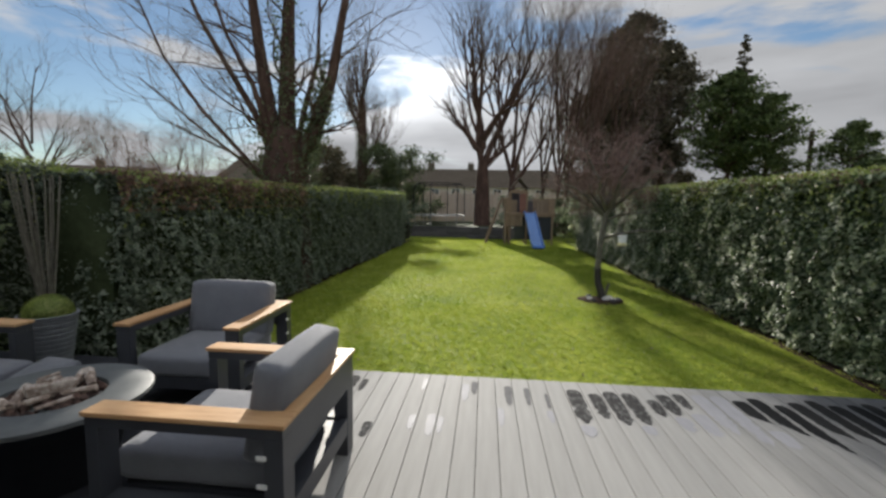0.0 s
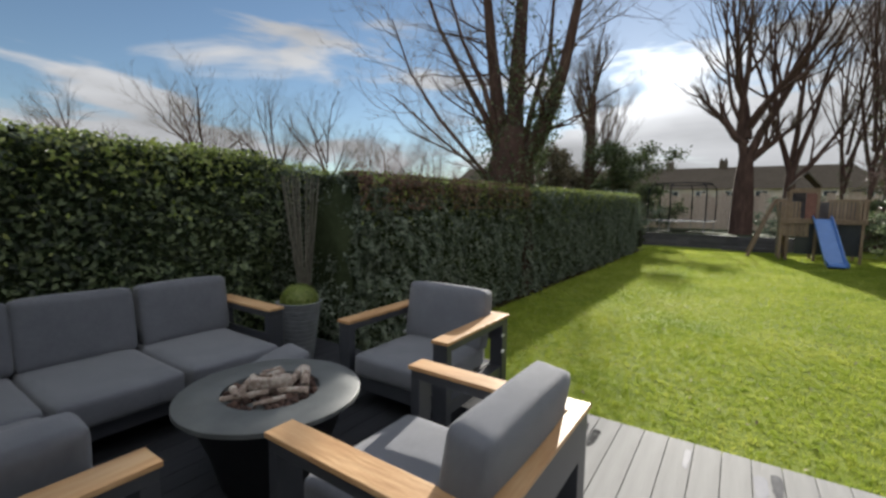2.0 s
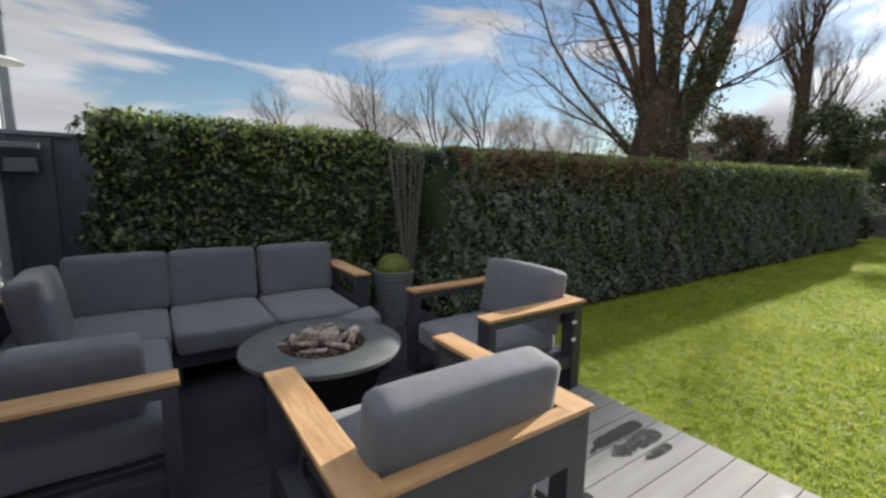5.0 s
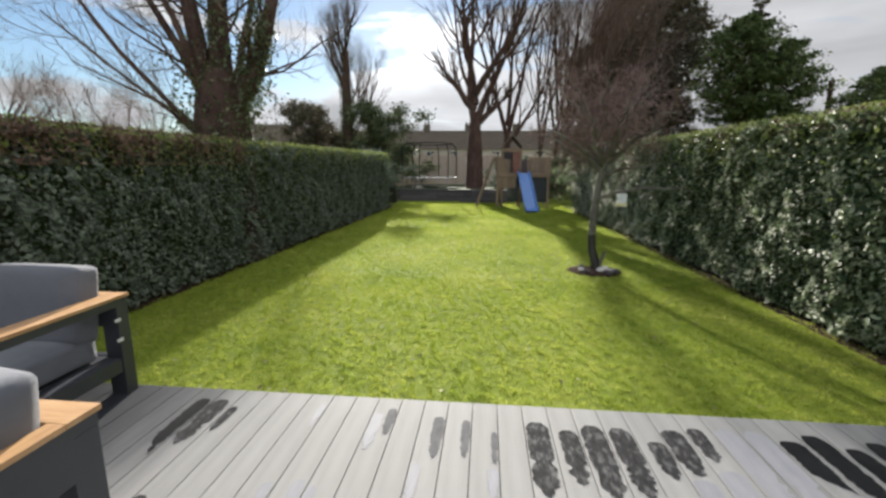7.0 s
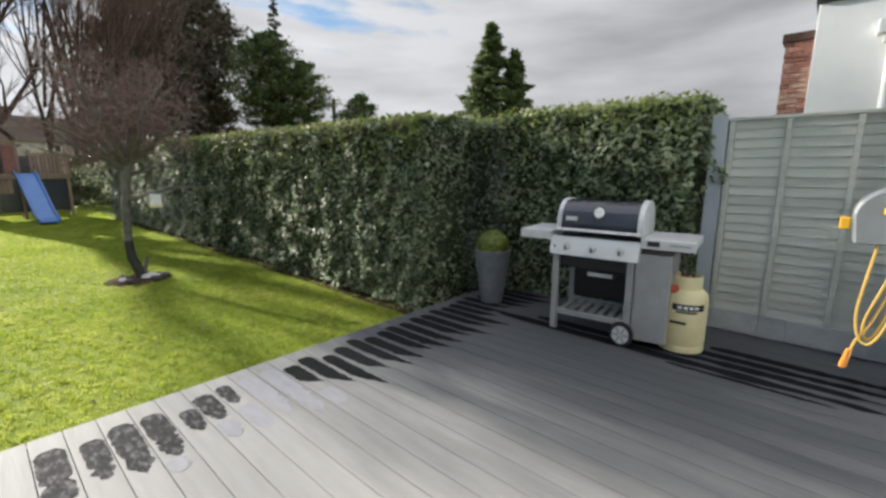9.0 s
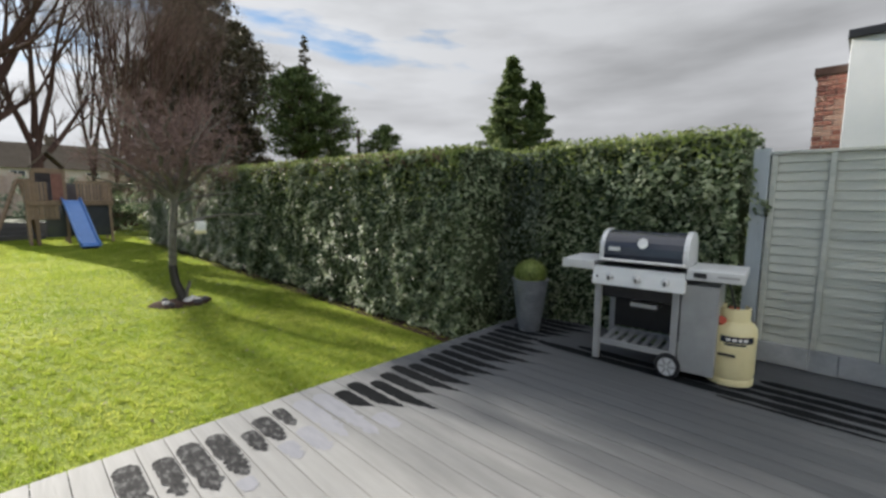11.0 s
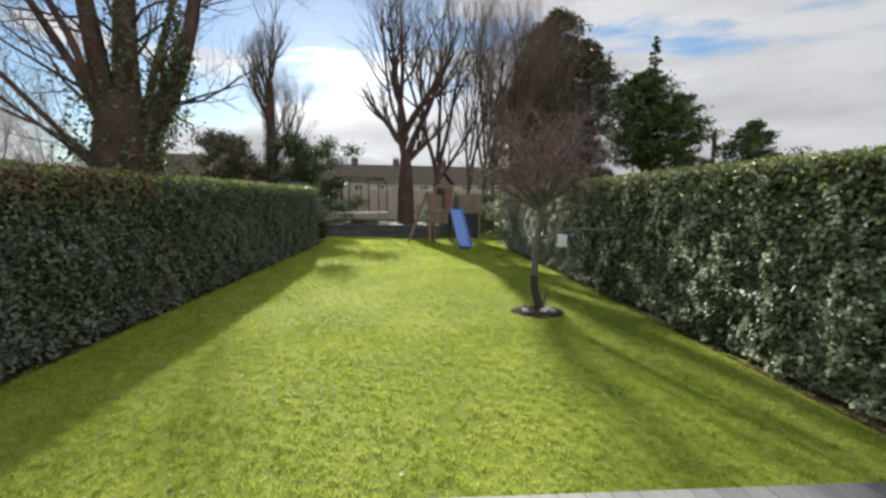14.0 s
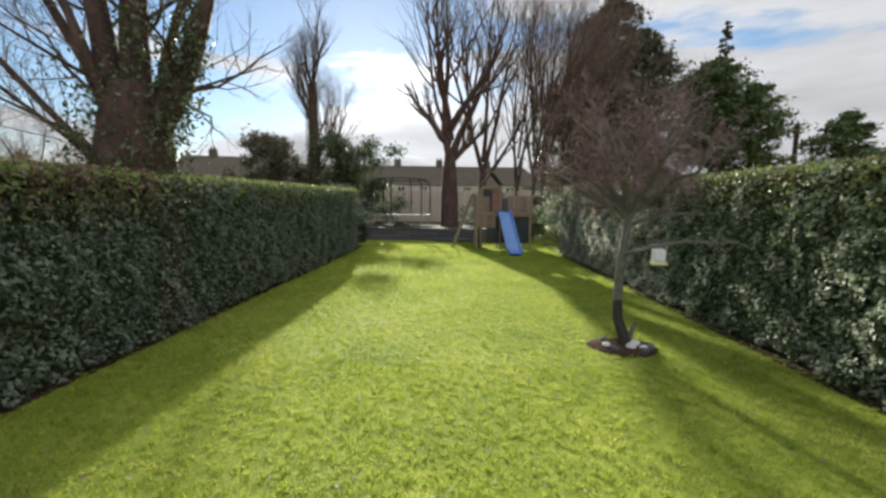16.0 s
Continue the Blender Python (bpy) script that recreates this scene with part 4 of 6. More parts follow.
def withered_leaves(name, x, y0, y1, z, depth, n, inner, seed, label):
    """Brown leaves left among the green ones along the upper edge of a hedge."""
    rs = np.random.RandomState(seed)
    y = y0 + (y1 - y0) * rs.rand(n) ** 1.3
    keep = np.sin(y * 5.1) + np.sin(y * 12.7 + 1) + rs.normal(0, 0.9, n) > -0.4
    y = y[keep]
    zz = z + 0.014 * (y - y0) - np.minimum(rs.exponential(depth, len(y)), 3.2 * depth)
    P = np.stack([x + inner * rs.uniform(-0.06, 0.05, len(y)) - inner * 0.35 * rs.rand(len(y)) * (zz > z - 0.05), y, zz], 1)
    V, F = leaf_cloud(P, np.tile([inner, 0, 0.6], (len(y), 1)), 0.05, seed)
    w = mesh_np(name, V, F, M["withered"])
    tagged(w, label, "leaves", kind="stuff")


withered_leaves("withered_leaves", -2.97, 3.05, 7.6, 1.9, 0.13, 6000, 1, 71, "withered brown leaves along the top of the long hedge")
withered_leaves("withered_leaves", 4.93, 3.3, 9.0, 2.06, 0.06, 2600, -1, 72, "withered brown leaves along the top of the long hedge")


def pale_stretch():
    """Paler leaves over the far part of the long hedge, thickening with distance."""
    rs = np.random.RandomState(77)
    n = 30000
    y = 10.2 + 8.4 * rs.rand(n)
    keep = rs.rand(n) < np.clip((y - 10.0) / 3.0, 0.1, 1)
    y = y[keep]
    n = len(y)
    z = GZ + 0.1 + (2.22 - GZ) * rs.rand(n)
    x = 4.93 + 0.04 * np.sin(y * 7 + 3 * np.sin(z * 5)) + rs.exponential(0.03, n)
    V, F = leaf_cloud(np.stack([x, y, z], 1), np.tile([-1, 0, 0.5], (n, 1)), 0.07, 78)
    tagged(mesh_np("pale_hedge_leaves", V, F, M["leaf_pale"]), "pale leaves on the far stretch of hedge", "leaves", kind="stuff")


pale_stretch()


# ---- trees ----
def limb(t, twigs, p, d, length, r, depth, rnd, up=0.15, spread=0.6, kids=4, wander=0.14, thin=0.012, ratio=0.66):
    n = 5 if depth > 1 else 3
    pts, rad = [Vector(p)], [r]
    q, d = Vector(p), Vector(d).normalized()
    for i in range(n):
        d = (d + Vector((rnd.gauss(0, wander), rnd.gauss(0, wander), rnd.gauss(0, wander) + up * 0.25))).normalized()
        q = q + d * length / n
        pts.append(q.copy())
        rad.append(r * (1 - 0.75 * (i + 1) / n))
    (t if r > thin else twigs).add(pts, rad, 7 if r > 0.06 else (5 if r > thin else 3), r > 0.06)
    if depth <= 0:
        return pts
    for k in range(kids):
        u = 0.25 + 0.75 * (k + rnd.random()) / kids
        i = min(n - 1, int(u * n))
        fr = u * n - i
        a = pts[i].lerp(pts[i + 1], min(1, fr))
        base = (pts[i + 1] - pts[i]).normalized()
        s = Vector((rnd.gauss(0, 1), rnd.gauss(0, 1), rnd.gauss(0, 1) + up))
        s = (s - base * s.dot(base)).normalized()
        dd = (base + s * spread * rnd.uniform(0.7, 1.3)).normalized()
        limb(t, twigs, a, dd, length * ratio * rnd.uniform(0.7, 1.15) * (1.15 - 0.45 * u), max(0.0035, rad[i] * 0.55), depth - 1, rnd, up, spread, kids, wander, thin, ratio)
    return pts


def bare_tree(x, y, height, r, seed, label, stems, kids=5, depth=3, wander=0.1, twig="twig", stem_r=0.5, ivy=0, ivy_top=4.0, lean=0.0, spread=0.6, up=0.5, thin=0.02, group=""):
    """stems: (start height share, direction, length) of each main stem."""
    rnd = random.Random(seed)
    tree = thing("tree", (x, y, GZ - 0.1), label, "tree", group)
    t, tw = Tubes(), Tubes()
    f = stems[0][0] * height
    base = [Vector((0, 0, 0)), Vector((0.02, 0, 0.3)), Vector((lean * 0.5, 0, f * 0.6)), Vector((lean, 0, f * 1.05))]
    t.add(base, [r * 1.35, r * 1.08, r * 0.95, r * 0.6], 14)
    spots = []
    for s, d, ln in stems:
        p0 = Vector((lean * min(1, s * height / f), 0, s * height))
        pts = limb(t, tw, p0 - Vector((0, 0, 0.15)), d, ln, r * stem_r, depth, rnd, up, spread, kids, wander, thin)
        spots += pts[:3]
    part("trunk", t.data(), M["bark"], tree, smooth=True)
    part("crown", tw.data(), M[twig], tree, kind="stuff")
    if ivy:
        rs = np.random.RandomState(seed)
        n = ivy
        a = rs.uniform(0, 2 * np.pi, n)
        z = rs.uniform(0.1, ivy_top, n)
        rr = r * (1.15 + 0.25 * rs.rand(n))
        P = np.stack([rr * np.cos(a) + lean * np.clip(z / f, 0, 1), rr * np.sin(a), z], 1)
        N = np.stack([np.cos(a), np.sin(a), np.full(n, 0.3)], 1)
        extra = []
        for sp in spots:
            m = n // (len(spots) * 2)
            q = rs.normal(0, r * 0.42, (m, 3)) + np.array(sp)
            extra.append(q)
        E = np.concatenate(extra)
        P = np.concatenate([P, E])
        N = np.concatenate([N, rs.normal(0, 1, E.shape)])
        V, F = leaf_cloud(P, N, 0.09, seed, jitter=0.7)
        mesh_np("ivy", V, F, M["ivy"], tree, "dark green ivy on the trunk", kind="stuff")
    return tree


# the big tree behind the left hedge, with its stems set one by one
def big_tree():
    tree = thing("tree", pose(-3.62, 8.12, GZ - 0.1), "big old bare tree with a thick many-stemmed trunk and some ivy", "tree")
    rnd = random.Random(21)
    t, tw = Tubes(), Tubes()
    t.add([(-0.05, 0, 0), (-0.05, 0, 0.6), (-0.05, 0, 1.4), (-0.05, 0, 2.3), (0.0, 0, 3.05), (0.02, 0, 3.6)], [0.55, 0.54, 0.53, 0.53, 0.45, 0.24], 22)
    stems = [
        ([(-0.14, 0, 2.3), (-0.24, 0, 3.0), (-0.4, 0.03, 4.1), (-0.6, 0.1, 5.3), (-0.86, 0.2, 6.8), (-1.15, 0.4, 8.9)], 0.22),
        ([(0.0, 0.05, 2.4), (0.0, 0.05, 3.1), (-0.02, 0.1, 4.2), (0.05, 0.1, 5.4), (0.1, 0.1, 6.8), (0.0, 0.3, 9.6)], 0.26),
        ([(0.14, 0.0, 2.2), (0.34, 0.0, 2.95), (0.62, 0.0, 3.5), (0.84, 0.1, 4.1), (1.02, 0.1, 4.7), (1.28, 0.1, 6.0), (1.7, 0.4, 8.6)], 0.21),
        ([(-0.35, 0.0, 3.1), (-0.74, 0.1, 3.9), (-1.3, 0.2, 4.75), (-2.1, 0.2, 6.1), (-2.8, 0.4, 7.6)], 0.095),
        ([(-0.5, -0.1, 2.5), (-0.87, -0.1, 2.9), (-1.85, -0.1, 3.95), (-2.7, -0.1, 5.1), (-3.5, 0.1, 6.6)], 0.06),
        ([(-0.5, -0.05, 2.4), (-1.0, 0.0, 2.85), (-1.9, 0.0, 3.55), (-3.4, 0.0, 4.7)], 0.045),
        ([(0.1, 0.2, 3.0), (0.3, 0.3, 4.0), (0.55, 0.5, 5.2), (0.6, 0.6, 7.0)], 0.09),
        ([(-0.25, -0.2, 3.3), (-0.5, -0.4, 4.4), (-1.0, -0.5, 5.4), (-1.6, -0.5, 7.2)], 0.07),
        ([(-0.4, 0.1, 2.45), (-1.0, 0.2, 2.9), (-2.1, 0.3, 3.4), (-3.3, 0.4, 3.9)], 0.04),
    ]
    for pts, r in stems:
        pts = [Vector(p) for p in pts]
        n = len(pts)
        rad = [r * (1 - 0.72 * i / (n - 1)) for i in range(n)]
        t.add(pts, rad, 9)
        for i in range(n * 2 + 2):
            u = rnd.uniform(0.8 if r > 0.15 else 0.5, n - 1.01)
            k = int(u)
            a = pts[k].lerp(pts[k + 1], u - k)
            side = math.copysign(1, a.x + rnd.gauss(0, 0.4))
            d = Vector((side * rnd.uniform(0.3, 1.1), rnd.gauss(0, 0.5), rnd.uniform(0.35, 1.0)))
            limb(t, tw, a, d, rnd.uniform(1.1, 2.5) * (0.7 + 0.1 * u), max(0.012, rad[k] * 0.17), 2, rnd, 0.25, 0.85, 4, 0.22, 0.02)
    for i in range(9):
        a = rnd.uniform(0, 6.28)
        limb(t, tw, (0.5 * math.cos(a), 0.4 * math.sin(a), rnd.uniform(1.9, 3.3)), (math.cos(a), math.sin(a), 0.4), rnd.uniform(0.3, 0.8), 0.012, 1, rnd)
    v, f = t.data()
    v = [tuple(Vector(p) + noise.noise_vector(Vector((p[0] * 2.5, p[1] * 2.5, p[2] * 1.1))) * (0.07 if p[2] < 3.6 else 0.02)) for p in v]
    part("trunk", (v, f), M["bark"], tree, smooth=True)
    part("crown", tw.data(), M["twig"], tree, kind="stuff")
    rs = np.random.RandomState(3)
    P, N = [], []
    for c, s, n in (((0.85, 0.0, 4.2), (0.1, 0.12, 0.45), 1100), ((0.05, -0.1, 4.6), (0.16, 0.15, 1.3), 1200), ((0.5, 0, 3.1), (0.12, 0.25, 0.6), 500), ((0.62, -0.1, 3.3), (0.1, 0.1, 0.4), 300), ((-0.3, -0.2, 2.7), (0.25, 0.3, 0.6), 1200), ((0.25, -0.3, 2.4), (0.18, 0.2, 0.4), 600), ((0.62, 0.0, 3.5), (0.1, 0.14, 0.35), 600)):
        q = rs.normal(0, 1, (n, 3)) * np.array(s) + np.array(c)
        P.append(q)
        N.append(rs.normal(0, 1, (n, 3)))
    V, F = leaf_cloud(np.concatenate(P), np.concatenate(N), 0.075, 8)
    mesh_np("ivy", V, F, M["ivy"], tree, "patchy green ivy", kind="stuff")


big_tree()


def fan(n, spread_, rnd, lo=0.8):
    out = []
    for i in range(n):
        a = 2 * math.pi * i / n + rnd.uniform(-0.3, 0.3)
        out.append(Vector((math.cos(a) * spread_, math.sin(a) * spread_, rnd.uniform(lo, 1.2))))
    return out


def far_trees():
    rnd = random.Random(5)
    # ivy-clad poplar-like tree with bushy evergreen growth low down
    st = [(0.24 + 0.026 * i, d, 4.6 - 0.14 * i) for i, d in enumerate(fan(18, 0.95, rnd, 1.0))]
    bare_tree(-8.1, 29.5, 15, 0.36, 31, "tall slim bare tree with an ivy-clad trunk and bushy evergreen base", [(0.6, Vector((0.02, 0, 1)), 6.0)] + st, kids=6, ivy=3000, ivy_top=7, spread=0.75, thin=0.03, stem_r=0.24, wander=0.06, up=0.7)
    st = [(0.3, Vector((-0.28, 0, 1)), 8), (0.3, Vector((0.32, 0.1, 1)), 7.5), (0.38, Vector((0.0, 0.2, 1)), 8), (0.36, Vector((-0.8, 0, 0.7)), 3.5), (0.3, Vector((0.5, 0, 0.5)), 2.5), (0.42, Vector((0.6, -0.2, 0.9)), 5)]
    bare_tree(0.55, 26.5, 15, 0.5, 32, "tall bare broadleaf tree with a thick trunk", st, kids=6, spread=0.62, thin=0.03, stem_r=0.46)
    st = [(0.28, Vector((-0.2, 0, 1)), 8), (0.28, Vector((0.35, 0, 1)), 8), (0.33, Vector((0.05, 0.3, 1)), 7), (0.25, Vector((0.6, 0, 0.9)), 4)]
    bare_tree(2.5, 28.0, 14, 0.3, 33, "tall bare tree with a slender forked trunk", st, kids=6, spread=0.55, thin=0.03)
    for i, (x, y, r) in enumerate(((4.7, 29, 0.2), (5.5, 28, 0.24), (6.4, 30, 0.2), (7.4, 29, 0.18), (8.6, 31, 0.2), (9.8, 30, 0.17))):
        st = [(0.18 + 0.05 * j, d, 8) for j, d in enumerate((Vector((0.05, 0, 1)), Vector((0.22, 0.1, 1)), Vector((-0.12, 0.1, 1)), Vector((0.34, -0.1, 1)), Vector((-0.02, 0, 1))))]
        bare_tree(x, y, 13, r, 40 + i, "tall bare tree in a dense upright row", st, kids=6, spread=0.5, thin=0.025, wander=0.07, up=0.35, stem_r=0.4, twig="twig_red" if i % 2 else "twig", group="row of bare trees", ivy=500 if i < 3 else 0, ivy_top=8)
    # bare trees far off on the left
    for i, (azd, dist, h, r) in enumerate(((-64.5, 36, 9.4, 0.25), (-56.5, 34, 8.6, 0.2), (-50.5, 35, 8.9, 0.2), (-75, 45, 9, 0.25), (-44.5, 20, 4.4, 0.09), (-40.5, 18, 4.0, 0.08), (-37, 22, 4.6, 0.08))):
        a = radians(azd)
        st = [(0.2 + 0.05 * j, d, h * 0.5) for j, d in enumerate(fan(9, 0.75, rnd, 0.6))]
        bare_tree(1 + math.sin(a) * dist, math.cos(a) * dist, h, r, 60 + i, "small bare round-headed tree beyond the hedge", st, kids=6, spread=0.7, up=0.3, wander=0.1, thin=0.02, stem_r=0.35, twig="twig_red" if i > 3 else "twig", group="bare trees beyond the hedge")


far_trees()


def conifer(x, y, h, w, seed, label, material="needle", trunk_h=0.1, lumps=60, leaves=9000, size=0.3, shape=1.0, r=0.25, multi=False):
    """A conifer: trunk, boughs, and needle sprays along the boughs."""
    rnd = random.Random(seed)
    rs = np.random.RandomState(seed)
    tree = thing("conifer", (x, y, GZ - 0.1), label, "tree")
    t = Tubes()
    t.add([(0, 0, 0), (0.1, 0, h * 0.5), (0.0, 0.1, h * 0.97)], [r, r * 0.6, 0.03], 8)
    P, N = [], []
    per = leaves // lumps
    for i in range(lumps):
        u = trunk_h + (1 - trunk_h) * (i + rnd.random()) / lumps
        reach = w * (1 - (u - trunk_h) / (1 - trunk_h)) ** shape * rnd.uniform(0.55, 1.15) + 0.12 * w * 0.3
        if multi:
            v = (u - trunk_h) / (1 - trunk_h)
            reach = w * math.sin(math.pi * min(1, 0.18 + v * 0.82)) ** 0.7 * rnd.uniform(0.5, 1.1)
        a = rnd.uniform(0, 2 * math.pi)
        tip = Vector((math.cos(a) * reach, math.sin(a) * reach, u * h - reach * (0.1 if not multi else -0.25)))
        root = Vector((0, 0, u * h - reach * 0.1))
        t.add([root, root.lerp(tip, 0.5) + Vector((0, 0, 0.1)), tip], [0.05, 0.03, 0.012], 4, False)
        s = rs.rand(per) ** (0.4 if multi else 0.6)
        q = np.array(root)[None] * (1 - s[:, None]) + np.array(tip)[None] * s[:, None]
        sd = (0.035 * w + 0.07 * reach) * (1.7 if multi else 1)
        q = q + rs.normal(0, 1, (per, 3)) * np.array([sd, sd, sd * 0.55]) * (0.6 + 0.6 * (1 - s[:, None]))
        P.append(q)
        N.append(np.tile([math.cos(a) * 0.3, math.sin(a) * 0.3, 0.8], (per, 1)))
    V, F = leaf_cloud(np.concatenate(P), np.concatenate(N), size, seed, aspect=0.4, jitter=0.7)
    part("trunk", t.data(), M["bark"], tree)
    mesh_np("foliage", V, F, M[material], tree, kind="stuff")
    return tree


def conifers():
    def at(azd, dist, eye=(0.76, -1.1)):
        return eye[0] + math.sin(radians(azd)) * dist, eye[1] + math.cos(radians(azd)) * dist
    conifer(*at(17.5, 42), 18.5, 4.9, 71, "very large dark brownish conifer with a broad crown", "needle", 0.16, 150, 19000, 0.42, multi=True, r=0.5)
    conifer(*at(14.2, 40), 13.5, 3.8, 78, "large dark conifer beside a taller one", "needle", 0.2, 90, 11000, 0.4, multi=True, r=0.4)
    conifer(*at(21.0, 44), 16.5, 3.9, 72, "large dark conifer beside a taller one", "needle", 0.16, 110, 15000, 0.4, multi=True, r=0.4)
    conifer(*at(27.5, 37), 11.4, 3.2, 73, "green pine with a rounded crown on a bare trunk", "needle_green", 0.42, 110, 12000, 0.3, multi=True, r=0.22)
    conifer(*at(30.8, 38), 9.9, 2.7, 74, "green pine with a rounded crown on a bare trunk", "needle_green", 0.42, 80, 8000, 0.3, multi=True, r=0.2)
    conifer(*at(28.3, 39), 14.6, 1.8, 75, "slim pointed conifer behind round pines", "needle", 0.2, 60, 3500, 0.28, shape=0.8, r=0.15)
    conifer(*at(37.6, 34), 7.0, 2.4, 76, "small dark green conifer beside a pole", "needle_green", 0.25, 60, 5200, 0.3, multi=True, r=0.15)
    conifer(*at(54.0, 40, (1.46, -0.3)), 14.0, 5.0, 77, "tall dense green cypress", "needle_green", 0.02, 150, 26000, 0.4, shape=0.9, r=0.3)
    conifer(*at(57.0, 40, (1.46, -0.3)), 11.8, 3.9, 79, "tall dense green cypress", "needle_green", 0.02, 120, 20000, 0.4, shape=0.8, r=0.3)
    p = thing("utility_pole", (22.3, 30.3, GZ), "weathered wooden utility pole", "pole")
    part("pole", tube([(0, 0, 0), (0, 0, 7.2)], [0.17, 0.13], 10), M["bark"], p)
    part("crossarm", boxes(((-0.25, -0.05, 6.6), (0.25, 0.05, 6.72))), M["bark"], p)


conifers()


def bush(x, y, w, h, n, seed, material, label, size=0.12, group="bushes at the garden's end"):
    b = thing("bush", (x, y, GZ), label, "bush", group)
    rs = np.random.RandomState(seed)
    n = int(n * 1.8)
    t = Tubes()
    P = []
    for i in range(60):
        c = np.array([rs.normal(0, w * 0.33), rs.normal(0, w * 0.3), h * rs.uniform(0.12, 0.92)])
        c[:2] *= 1.15 - 0.5 * c[2] / h
        t.add([(0, 0, 0), (c[0] * 0.5, c[1] * 0.5, c[2] * 0.6), tuple(c)], [0.03, 0.02, 0.008], 4, False)
        P.append(rs.normal(0, 1, (n // 60, 3)) * np.array([w * 0.075, w * 0.075, h * 0.035]) + c)
    P = np.concatenate(P)
    P[:, 2] = np.maximum(P[:, 2], 0.05)
    V, F = leaf_cloud(P, np.tile([0, 0, 0.6], (len(P), 1)), size, seed, jitter=0.9)
    part("branch_growth", t.data(), M["twig"], b)
    mesh_np("foliage", V, F, M[material], b, kind="stuff")


def far_green():
    bush(-10.4, 29, 3.4, 6.2, 6200, 81, "needle", "dark evergreen bush under a tall tree", 0.2)
    bush(-6.2, 30.2, 4.8, 6.4, 8000, 82, "ivy", "bushy evergreen with outstretched branches", 0.2)
    bush(-10.8, 28, 2.2, 3.6, 3200, 83, "ivy", "dark evergreen bush beside a tall tree", 0.2)
    bush(-4.4, 21.5, 1.7, 2.6, 3600, 84, "leaf_dark", "loose green bush at the end of the hedge", 0.1)
    bush(-5.0, 24.5, 2.0, 3.0, 3200, 85, "leaf_dark", "loose green bush at the end of the hedge", 0.12)
    bush(6.1, 22.5, 2.6, 2.6, 4200, 86, "leaf", "tall tangled bush behind the play tower", 0.1)
    bush(8.4, 26.5, 3.2, 3.4, 4200, 87, "needle", "dark bush behind the play tower", 0.16)
    bush(5.0, 26.5, 2.4, 2.6, 3200, 88, "ivy", "dark bush behind the play tower", 0.14)
    bush(2.6, 27.2, 1.6, 2.8, 2400, 89, "leaf_dark", "green bush between two trunks", 0.13)
    for i in range(12):
        bush(12 + i * 3.4, 34 + (i % 3) * 3, 4.6, 2.8 + (i % 4) * 0.5, 1600, 100 + i, "ivy" if i % 2 else "needle", "low dark bush in the distance", 0.28, "distant bushes")
    for i in range(12):
        bush(-11 - i * 3.4, 33 - i * 1.2, 4.4, 2.0 + (i % 3) * 0.3, 1600, 130 + i, "ivy" if i % 2 else "needle", "low dark bush in the distance", 0.28, "distant bushes")
    for i in range(5):
        bush(22 + i * 3, 20 - i * 3, 4.4, 3.0, 1400, 160 + i, "needle_green", "low green bush in the distance", 0.28, "distant bushes")


far_green()


